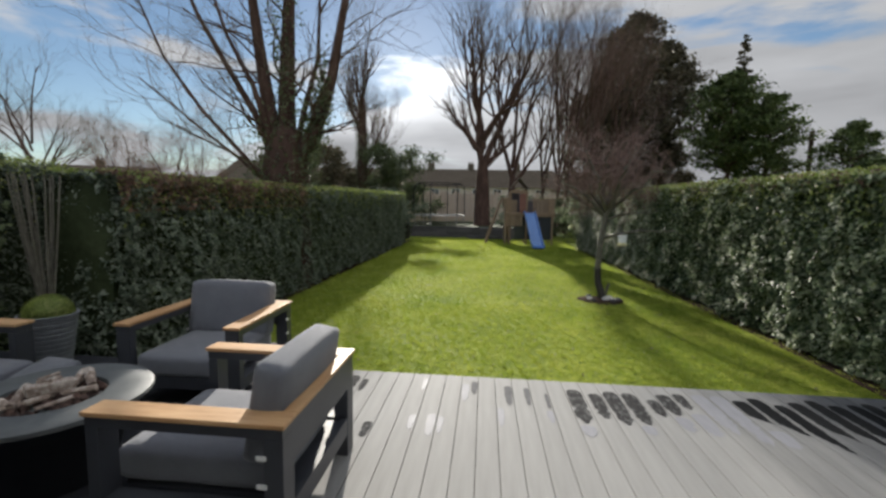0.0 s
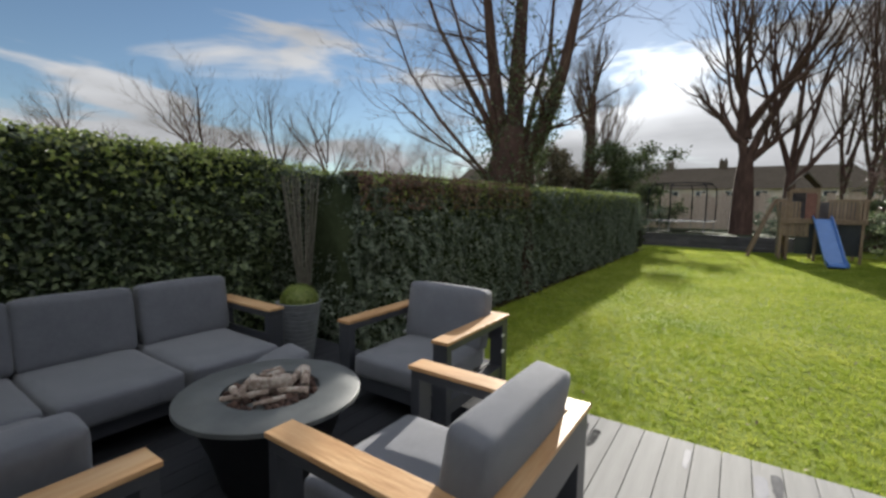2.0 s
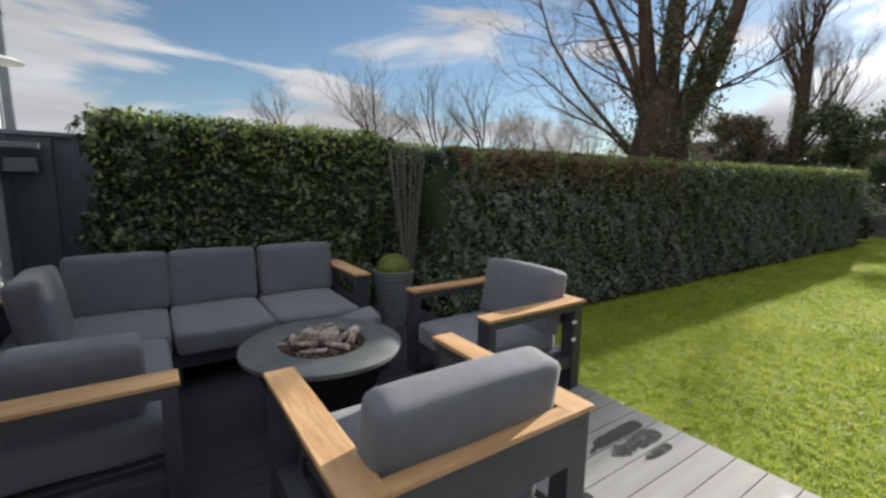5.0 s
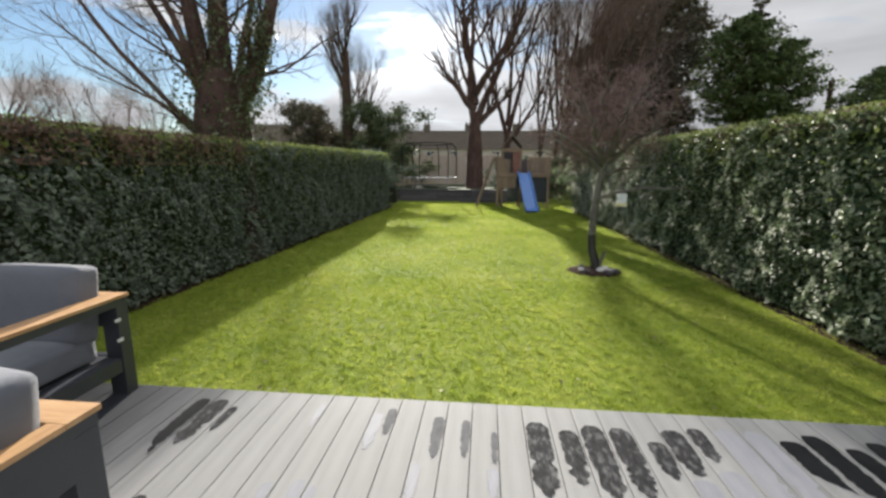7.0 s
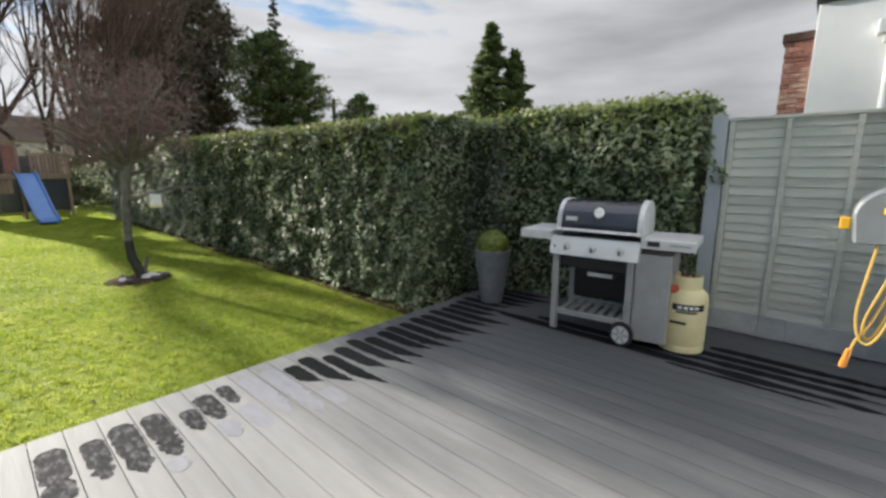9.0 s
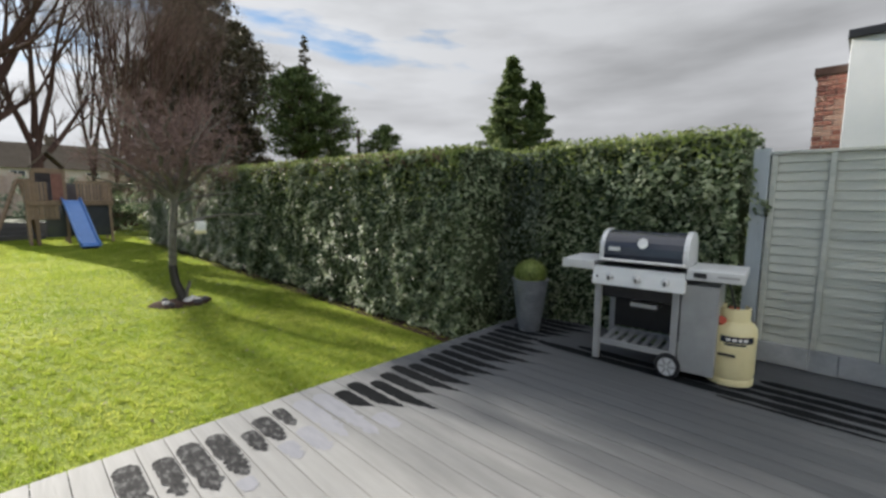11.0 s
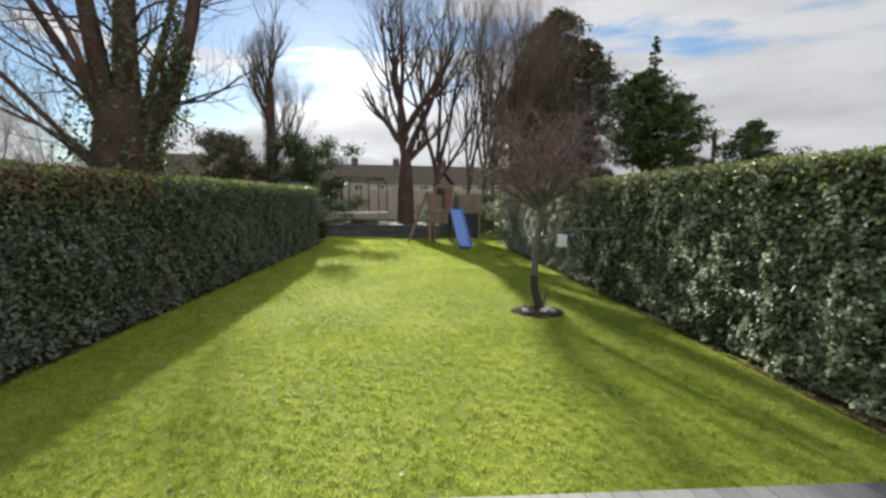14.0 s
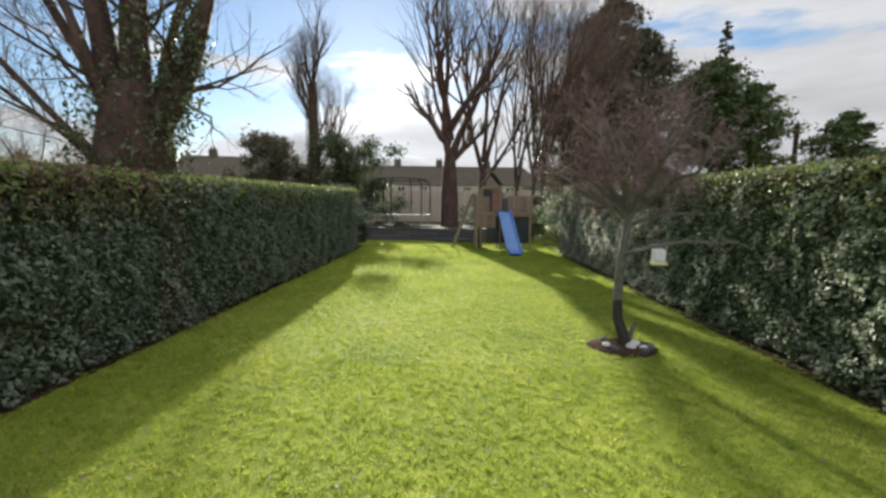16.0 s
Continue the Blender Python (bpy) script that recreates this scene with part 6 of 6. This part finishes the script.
    lid_section(-0.43, -0.39, 0.04, "lid_end", M["cast"])
    lid_section(0.32, 0.365, 0.04, "lid_end", M["cast"])
    part("handle", tube([(-0.4, -0.25, 0.955), (-0.4, -0.30, 0.955), (0.335, -0.30, 0.955), (0.335, -0.25, 0.955)], 0.012, 12), M["stainless"], g, "long steel lid handle", smooth=True)
    part("thermometer", lathe([(0.045, 0), (0.045, 0.008), (0.04, 0.012), (0.005, 0.011)], 28), M["white_paint"], g, "round lid thermometer", smooth=True, at=pose(-0.03, -0.222, 1.105, 72))
    part("lid_badge", boxes(((-0.34, -0.243, 1.03), (-0.23, -0.238, 1.065)), bevel=0.001), M["cast"], g)
    part("crossbar", boxes(((0.26, -0.22, 0.04), (0.32, 0.2, 0.08)), bevel=0.003), M["grill_grey"], g)
    for y in (-0.29, 0.2):
        w = part("wheel", lathe([(0.02, -0.02), (0.07, -0.02), (0.085, -0.016), (0.09, 0), (0.085, 0.016), (0.07, 0.02), (0.02, 0.02)], 32), M["black"], g, smooth=True, at=pose(0.26, y, 0.11, 90) @ Matrix.Diagonal((1.22, 1.22, 1, 1)))
        part("hub", lathe([(0.062, -0.023), (0.066, 0.0), (0.062, 0.023)], 28), M["cast"], w, smooth=True)
        for k in range(6):
            part("spoke", boxes(((0.012, -0.006, 0.0232), (0.06, 0.006, 0.027)), bevel=0.001), M["grill_grey"], w, at=pose(0, 0, 0, 0, 0, 60 * k))
    t = tube([(0.66, 0.0, 0.84), (0.69, -0.02, 0.74), (0.72, -0.05, 0.66), (0.745, -0.08, 0.57)], 0.009, 8)
    part("gas_hose", t, M["black"], g, "black gas hose")
    # bottle
    b = thing("gas_bottle", pose(5.33, 0.5, 0) @ Matrix.Diagonal((1.1, 1.1, 1.07, 1)), "cream steel gas bottle with a red valve cap", "gas bottle")
    part("body", lathe([(0.13, 0.035), (0.15, 0.05), (0.158, 0.09), (0.158, 0.40), (0.15, 0.44), (0.12, 0.475), (0.06, 0.495), (0.03, 0.5)], 40), M["gas"], b, smooth=True)
    part("foot_ring", lathe([(0.135, 0.0), (0.155, 0.0), (0.157, 0.04), (0.15, 0.05)], 40), M["gas"], b, "worn foot ring", smooth=True)
    v, f = [], []
    n = 40
    for i in range(n + 1):
        a = math.radians(70 + 290 * i / n) - math.radians(35)
        for r, z in ((0.105, 0.44), (0.11, 0.575), (0.1, 0.58), (0.096, 0.44)):
            v.append((r * math.cos(a), r * math.sin(a), z))
    for i in range(n):
        for k in range(4):
            p, q = i * 4 + k, i * 4 + (k + 1) % 4
            f.append((p, q, q + 4, p + 4))
    part("collar", (v, f), M["gas"], b, "cream guard collar", smooth=False)
    part("valve", lathe([(0.02, 0.49), (0.022, 0.53), (0.035, 0.535), (0.035, 0.57), (0.02, 0.575)], 20), M["rust"], b, "red valve", smooth=True)
    part("cap", lathe([(0.03, 0.0), (0.04, 0.01), (0.03, 0.05)], 16), M["rust"], b, "red plastic cap", at=pose(-0.09, 0.06, 0.47, 0, -60, 20))
    # label: a dark band with plain bars
    v, f = [], []
    for z0, z1, a0, a1 in ((0.335, 0.385, 165, 245), (0.315, 0.33, 175, 225)):
        base = len(v)
        for i in range(11):
            a = math.radians(a0 + (a1 - a0) * i / 10)
            for z in (z0, z1):
                v.append((0.1595 * math.cos(a), 0.1595 * math.sin(a), z))
        f += [(base + 2 * i, base + 2 * i + 2, base + 2 * i + 3, base + 2 * i + 1) for i in range(10)]
    part("label", (v, f), M["lid"], b, "dark blue printed label")
    v, f = [], []
    for a0, a1 in ((178, 188), (192, 202), (206, 214), (218, 228)):
        base = len(v)
        for i in range(3):
            a = math.radians(a0 + (a1 - a0) * i / 2)
            for z in (0.35, 0.37):
                v.append((0.1605 * math.cos(a), 0.1605 * math.sin(a), z))
        f += [(base + 2 * i, base + 2 * i + 2, base + 2 * i + 3, base + 2 * i + 1) for i in range(2)]
    part("label_bars", (v, f), M["white_paint"], b, "pale printed bars")
    part("handhold", boxes(((-0.165, -0.06, 0.23), (-0.15, 0.05, 0.25)), bevel=0.006), M["black"], b, "dark scuffed hand slot")


build_grill()


def rounded(pts, k=6):
    """A smooth curve through the points."""
    P = [Vector(pts[0])] + [Vector(p) for p in pts] + [Vector(pts[-1])]
    out = []
    for i in range(1, len(P) - 2):
        a, b, c, d = P[i - 1:i + 3]
        for j in range(k):
            t = j / k
            out.append(0.5 * (2 * b + (c - a) * t + (2 * a - 5 * b + 4 * c - d) * t * t + (3 * b - a - 3 * c + d) * t ** 3))
    return out + [P[-1]]


def build_reel():
    r = thing("hose_reel", pose(4.68, -0.6, 1.1) @ Matrix.Diagonal((0.93, 0.93, 0.93, 1)), "grey wall mounted hose reel with a yellow handle and yellow hose", "hose reel")
    v, f = [], []
    prof = []
    for i in range(17):
        a = math.radians(-8 + 196 * i / 16)
        prof.append((0.22 * math.cos(a), 0.08 + 0.17 * math.sin(a)))
    prof = [(0.2, -0.08)] + prof + [(-0.2, -0.08)]
    k = len(prof)
    for y, s in ((-0.10, 0.94), (-0.085, 1.0), (0.085, 1.0), (0.1, 0.94)):
        v += [(x * s, y, 0.04 + (z - 0.04) * s) for x, z in prof]
    for j in range(3):
        for i in range(k):
            a, b = j * k + i, j * k + (i + 1) % k
            f.append((a, b, b + k, a + k))
    f += [tuple(reversed(range(k))), tuple(range(3 * k, 4 * k))]
    part("case", (v, f), M["reel"], r, at=pose(0, 0, 0.06, 0, 0, 90))
    part("wall_plate", boxes(((-0.09, -0.27, -0.06), (0.09, -0.24, 0.28)), ((-0.03, -0.245, 0.02), (0.03, -0.2, 0.2)), bevel=0.006), M["black"], r)
    part("grip", boxes(((-0.13, -0.09, 0.15), (-0.1, 0.10, 0.19)), bevel=0.012), M["yellow"], r, "yellow crank handle")
    part("top_grip", boxes(((-0.03, -0.2, 0.33), (0.03, -0.06, 0.36)), bevel=0.01), M["orange"], r, "orange top handle")
    part("nozzle_guide", boxes(((-0.03, 0.22, 0.05), (0.03, 0.27, 0.12)), bevel=0.008), M["yellow"], r, "yellow hose guide")
    h1 = [(0, 0.09, -0.02), (0.0, 0.11, -0.2), (0.0, 0.13, -0.45), (0.01, 0.1, -0.6), (0.0, 0.05, -0.62), (0.0, 0.0, -0.5), (0.0, -0.03, -0.3), (0.0, -0.05, -0.12)]
    h2 = [(0.02, -0.04, -0.02), (0.02, 0.0, -0.25), (0.02, 0.06, -0.5), (0.02, 0.11, -0.62), (0.02, 0.14, -0.76)]
    h3 = [(0.03, -0.04, -0.12), (0.03, -0.02, -0.3), (0.03, 0.03, -0.55), (0.03, 0.07, -0.6), (0.03, 0.09, -0.5), (0.03, 0.03, -0.25), (0.03, -0.02, -0.03)]
    for h in (h1, h2, h3):
        part("hose", tube(rounded(h), 0.007, 8), M["hose"], r, smooth=True)
    part("nozzle", tube([(0.02, 0.13, -0.68), (0.02, 0.145, -0.78), (0.02, 0.15, -0.8)], [0.014, 0.02, 0.016], 12), M["orange"], r, "orange nozzle", smooth=True)
    part("connector", tube([(0.0, -0.055, -0.16), (0.0, -0.075, -0.22)], 0.02, 12), M["yellow"], r, smooth=True)


build_reel()


def build_neighbour():
    n = thing("neighbour_house", (10, 0, 0), "white rendered flat-roofed house beyond the fence", "house")
    part("wall", boxes(((0, -7, GZ), (5, 0.16, 3.78)), bevel=0.01), M["white_wall"], n)
    part("roof_edge", boxes(((-0.06, -7, 3.78), (5, 0.2, 3.9)), bevel=0.01), M["black"], n, "black roof edge")
    hop = part("hopper", boxes(((-0.18, -0.82, 3.22), (-0.001, -0.48, 3.42)), ((-0.14, -0.75, 3.12), (-0.001, -0.55, 3.22)), bevel=0.02), M["white_paint"], n)
    part("pipe", tube([(-0.07, -0.66, 3.12), (-0.07, -0.66, 0)], 0.055, 14), M["white_paint"], n, smooth=True)
    c = thing("chimney", (10.35, 0.34, 0), "short red brick chimney", "chimney")
    part("core", boxes(((-0.15, -0.17, 1.5), (0.15, 0.17, 3.36)), bevel=0), M["mortar"], c)
    part("cap", boxes(((-0.19, -0.21, 3.36), (0.19, 0.21, 3.48)), bevel=0.01), M["bark"], c, "dark weathered cap")
    me = None
    for i in range(24):
        z = 1.56 + i * 0.075
        off = 0.0 if i % 2 else 0.11
        for y in (-0.17, 0.05) if i % 2 else (-0.28, -0.06, 0.16):
            a, b = max(-0.172, y + 0.005), min(0.172, y + 0.215)
            if b - a < 0.03:
                continue
            if me is None:
                bk = part("brick", boxes(((-0.02, 0, 0), (0.02, 1, 0.065)), bevel=0.003), M["brick"], c)
                me = bk.data
            else:
                bk = new("brick", me)
                bk.parent = c
            bk.location = (-0.145, a, z)
            bk.scale = (1, b - a, 1)


build_neighbour()


# ---- the far end of the garden ----
def build_far_end():
    w = thing("sleeper_wall", (0, 0, 0), "low retaining wall of dark timber sleepers", "wall", kind="structure")
    for j in range(4):
        for i in range(4):
            x = -4.0 + i * 2.0 + (0.5 if j % 2 else 0)
            part("sleeper", boxes(((x, 24.0, GZ + j * 0.16), (min(x + 1.985, 4.2), 24.2, GZ + j * 0.16 + 0.155)), bevel=0.01), M["sleeper"], w)
    bm = bmesh.new()
    box(bm, (-4.6, 24.2, GZ - 0.02), (4.2, 33.0, GZ + 0.62))
    part("raised_bed", bm, M["hedge_core"], label="raised dark ground behind the sleepers", kind="structure")
    part("edge_step", boxes(((-0.1, 23.2, GZ), (2.3, 23.5, GZ + 0.18)), bevel=0.02), M["sleeper"], w)
    t = thing("trampoline", pose(-2.25, 27.3, GZ + 0.66) @ Matrix.Diagonal((0.95, 0.95, 1.08, 1)), "round trampoline with dark foam poles and a net", "trampoline")
    part("rim", ([v for v in lathe([(1.72, 0.50), (1.80, 0.50), (1.80, 0.55), (1.72, 0.55), (1.72, 0.50)], 40)[0]], lathe([(1.72, 0.50), (1.80, 0.50), (1.80, 0.55), (1.72, 0.55), (1.72, 0.50)], 40)[1][:-2]), M["steel"], t, "pale rim pad")
    part("bed", lathe([(0.02, 0.515), (1.7, 0.515), (1.7, 0.525), (0.02, 0.525)], 40), M["net"], t)
    part("top_ring", tube([(1.51 * math.cos(2 * math.pi * i / 36), 1.51 * math.sin(2 * math.pi * i / 36), 2.42) for i in range(37)], 0.028, 6), M["net"], t, "dark ring along the top of the net")
    for i in range(6):
        a = math.pi * 2 * i / 6 + 0.3
        x, y = 1.8 * math.cos(a), 1.8 * math.sin(a)
        part("net_pole", tube([(x, y, 0.5), (x, y, 1.9), (x * 0.97, y * 0.97, 2.2), (x * 0.84, y * 0.84, 2.42)], 0.035, 8), M["net"], t)
        part("leg", tube([(x * 0.97, y * 0.97, 0), (x * 0.97, y * 0.97, 0.5)], 0.025, 8), M["steel"], t)
    f = thing("boundary_fence", (0, 34.5, GZ), "weathered brown board fence across the garden's end", "fence")
    me = None
    for i in range(64):
        if me is None:
            b = part("plank", boxes(((0, 0, 0), (0.29, 0.03, 2.9)), bevel=0.005), M["far_fence"], f)
            me = b.data
        else:
            b = new("plank", me)
            b.parent = f
        b.location = (-12 + i * 0.3, 0, 0)
        b.scale = (1, 1, 1 + 0.05 * math.sin(i * 1.7))
    # swing and tower
    p = thing("play_tower", pose(2.95, 20.85, GZ) @ Matrix.Diagonal((1, 1, 1.07, 1)), "wooden play tower with a pitched roof and rails", "play tower")
    for x in (-0.95, -0.15):
        for y in (-0.6, 0.6):
            part("post", boxes(((x - 0.045, y - 0.045, 0), (x + 0.045, y + 0.045, 2.45)), bevel=0.006), M["wood_play"], p)
    part("platform", boxes(((-1.2, -0.65, 1.38), (1.2, 0.65, 1.46)), ((-1.2, -0.69, 1.3), (1.2, -0.651, 1.46)), bevel=0.006), M["wood_play"], p)
    for s in (-1, 1):
        for x in (-1.15, 1.1):
            part("post", boxes(((x - 0.04, s * 0.6 - 0.04, 0), (x + 0.04, s * 0.6 + 0.04, 2.15)), bevel=0.006), M["wood_play"], p)
    for x in [-1.2 + 0.1 * i for i in range(6)] + [0.15 + 0.1 * i for i in range(10)]:
        part("rail_board", boxes(((x, -0.66, 1.47), (x + 0.07, -0.64, 2.05)), bevel=0.004), M["wood_play"], p)
    part("hand_rail", boxes(((0.1, -0.68, 2.05), (1.2, -0.63, 2.12)), bevel=0.005), M["wood_play"], p)
    part("hand_rail", boxes(((-1.2, -0.68, 2.05), (-0.95, -0.63, 2.12)), bevel=0.005), M["wood_play"], p)
    part("side_board", boxes(((-1.2, -0.6, 0.1), (-1.17, 0.6, 2.05)), bevel=0.004), M["wood_play"], p)
    part("side_board", boxes(((1.17, -0.6, 1.46), (1.2, 0.6, 2.05)), bevel=0.004), M["wood_play"], p)
    # plain dark panel that fills the space below the platform
    part("tarpaulin", boxes(((-0.72, -0.58, 0.25), (1.1, -0.56, 1.3)), bevel=0.004), M["lid"], p, "dark blue sheet under the platform")
    part("back_panel", boxes(((-1.15, 0.6, 1.46), (1.15, 0.62, 2.05)), ((-0.95, 0.6, 2.05), (-0.15, 0.62, 2.45)), bevel=0.003), M["sleeper"], p)
    for i in range(6):
        part("lower_board", boxes(((-1.13 + 0.13 * i, -0.64, 0.85), (-1.01 + 0.13 * i, -0.62, 1.29)), bevel=0.004), M["wood_play"], p)
    part("cabin_panel", boxes(((-0.5, -0.62, 1.47), (-0.12, -0.6, 2.34)), bevel=0.004), M["cabin"], p, "reddish brown cabin panel")
    bm = bmesh.new()
    for s in (-1, 1):
        box(bm, (-0.02, -0.75, -0.02), (0.68, 0.75, 0.02), 0.004, pose(-0.55, 0, 3.05, 0, 48 if s > 0 else 132, 0))
    part("roof", bm, M["roof"], p, "pitched board roof")
    part("gable", boxes(((-0.95, -0.62, 2.35), (-0.15, -0.6, 2.5)), bevel=0.003), M["wood_play"], p)
    sl = thing("slide", (2.93, 20.15, GZ), "bright blue plastic slide on the play tower", "slide")
    v, f = [], []
    path = [(0, 0.05, 1.56), (0, -0.1, 1.54), (0, -0.8, 1.06), (0, -1.5, 0.54), (0, -2.05, 0.16), (0, -2.35, 0.09)]
    prof = [(-0.25, 0.12), (-0.22, 0.13), (-0.19, 0.02), (0.19, 0.02), (0.22, 0.13), (0.25, 0.12), (0.24, -0.01), (-0.24, -0.01)]
    for c in path:
        for x, z in prof:
            v.append((x * 1.1 + 0.09 * (-c[1]), c[1], c[2] + z))
    k = len(prof)
    for i in range(len(path) - 1):
        for j in range(k):
            a, b = i * k + j, i * k + (j + 1) % k
            f.append((a, b, b + k, a + k))
    f += [tuple(range(k)), tuple(reversed(range((len(path) - 1) * k, len(path) * k)))]
    part("chute", (v, f), M["slide"], sl)
    part("foot", boxes(((-0.01, -2.25, 0), (0.41, -2.1, 0.08)), bevel=0.01), M["black"], sl)
    sw = thing("swing_frame", (1.28, 21.7, GZ), "pale timber swing frame leaning on the play tower", "swing")
    for y, s in ((-0.9, 1), (0.9, -1)):
        part("leg", tube([(-0.45, y, 0), (0.35, y * 0.1, 2.3)], 0.065, 8), M["wood_play"], sw)
    part("leg", tube([(0.75, -0.6, 0), (0.4, 0, 2.3)], 0.05, 8), M["wood_play"], sw)
    part("beam", tube([(0.3, 0, 2.28), (1.3, 0, 2.28)], 0.055, 8), M["wood_play"], sw)
    part("brace", tube([(-0.2, -0.6, 0.7), (-0.2, 0.6, 0.7)], 0.035, 8), M["wood_play"], sw)
    dk = thing("compost_bin", (-3.75, 22.6, GZ), "dark round bin at the end of the hedge", "bin")
    part("body", lathe([(0.36, 0), (0.38, 0.1), (0.33, 0.8), (0.34, 0.82)], 24), M["black"], dk, smooth=True)
    part("lid", lathe([(0.36, 0.821), (0.36, 0.86), (0.3, 0.92), (0.05, 0.94)], 24), M["pipe"], dk, smooth=True)


build_far_end()


def far_house(x, y, w, h, rh, rot, label, chims):
    hs = thing("far_house", pose(x, y, GZ, 0, 0, rot), label, "house", "houses beyond the garden")
    part("wall", boxes(((-w / 2, 0, 0), (w / 2, 8, h)), bevel=0), M["far_wall"], hs)
    v = [(-w / 2 - 0.3, -0.4, h), (w / 2 + 0.3, -0.4, h), (w / 2 + 0.3, 8.4, h), (-w / 2 - 0.3, 8.4, h), (-w / 2 + 2.2, 4, h + rh), (w / 2 - 2.2, 4, h + rh)]
    f = [(0, 1, 5, 4), (2, 3, 4, 5), (0, 4, 3), (1, 2, 5), (0, 3, 2, 1)]
    part("roof", (v, f), M["roof"], hs, "brown tiled hipped roof")
    for cx in chims:
        c = part("chimney", boxes(((cx - 0.5, 3.6, h + rh - 0.6), (cx + 0.5, 4.4, h + rh + 0.9)), bevel=0.03), M["roof"], hs)
        for k in (-0.25, 0.25):
            part("pot", tube([(cx + k, 4, h + rh + 0.9), (cx + k, 4, h + rh + 1.25)], 0.12, 8), M["roof"], c)
    n = int(w // 3.2)
    for i in range(n):
        xx = -w / 2 + (i + 0.5) * w / n
        for z in (0.9, 3.3) if h > 4 else (0.9,):
            win = part("window", boxes(((xx - 0.65, -0.06, z), (xx + 0.65, -0.001, z + 1.15)), bevel=0.01), M["white_paint"], hs)
            part("pane", boxes(((xx - 0.58, -0.08, z + 0.07), (xx - 0.04, -0.061, z + 1.08)), ((xx + 0.04, -0.08, z + 0.07), (xx + 0.58, -0.061, z + 1.08)), bevel=0), M["far_glass"], win)


far_house(-12, 66, 52, 4.7, 3.1, 3, "long low terrace with a brown tiled roof and chimneys", (-20, -12, -3, 4, 10.5, 18))
far_house(-31, 60, 16, 4.6, 3.7, 12, "low house with a brown hipped roof", (-2, 5))
far_house(-52, 52, 18, 3.0, 3.6, 25, "low house with a brown hipped roof", (0,))
far_house(22, 66, 22, 4.2, 3.0, -6, "low house with a brown hipped roof", (-5, 3))
far_house(50, 60, 18, 2.9, 3.0, -25, "low house with a brown hipped roof", (-5, 3))
far_house(62, 20, 14, 2.9, 3.0, -75, "low house with a brown hipped roof", (0,))
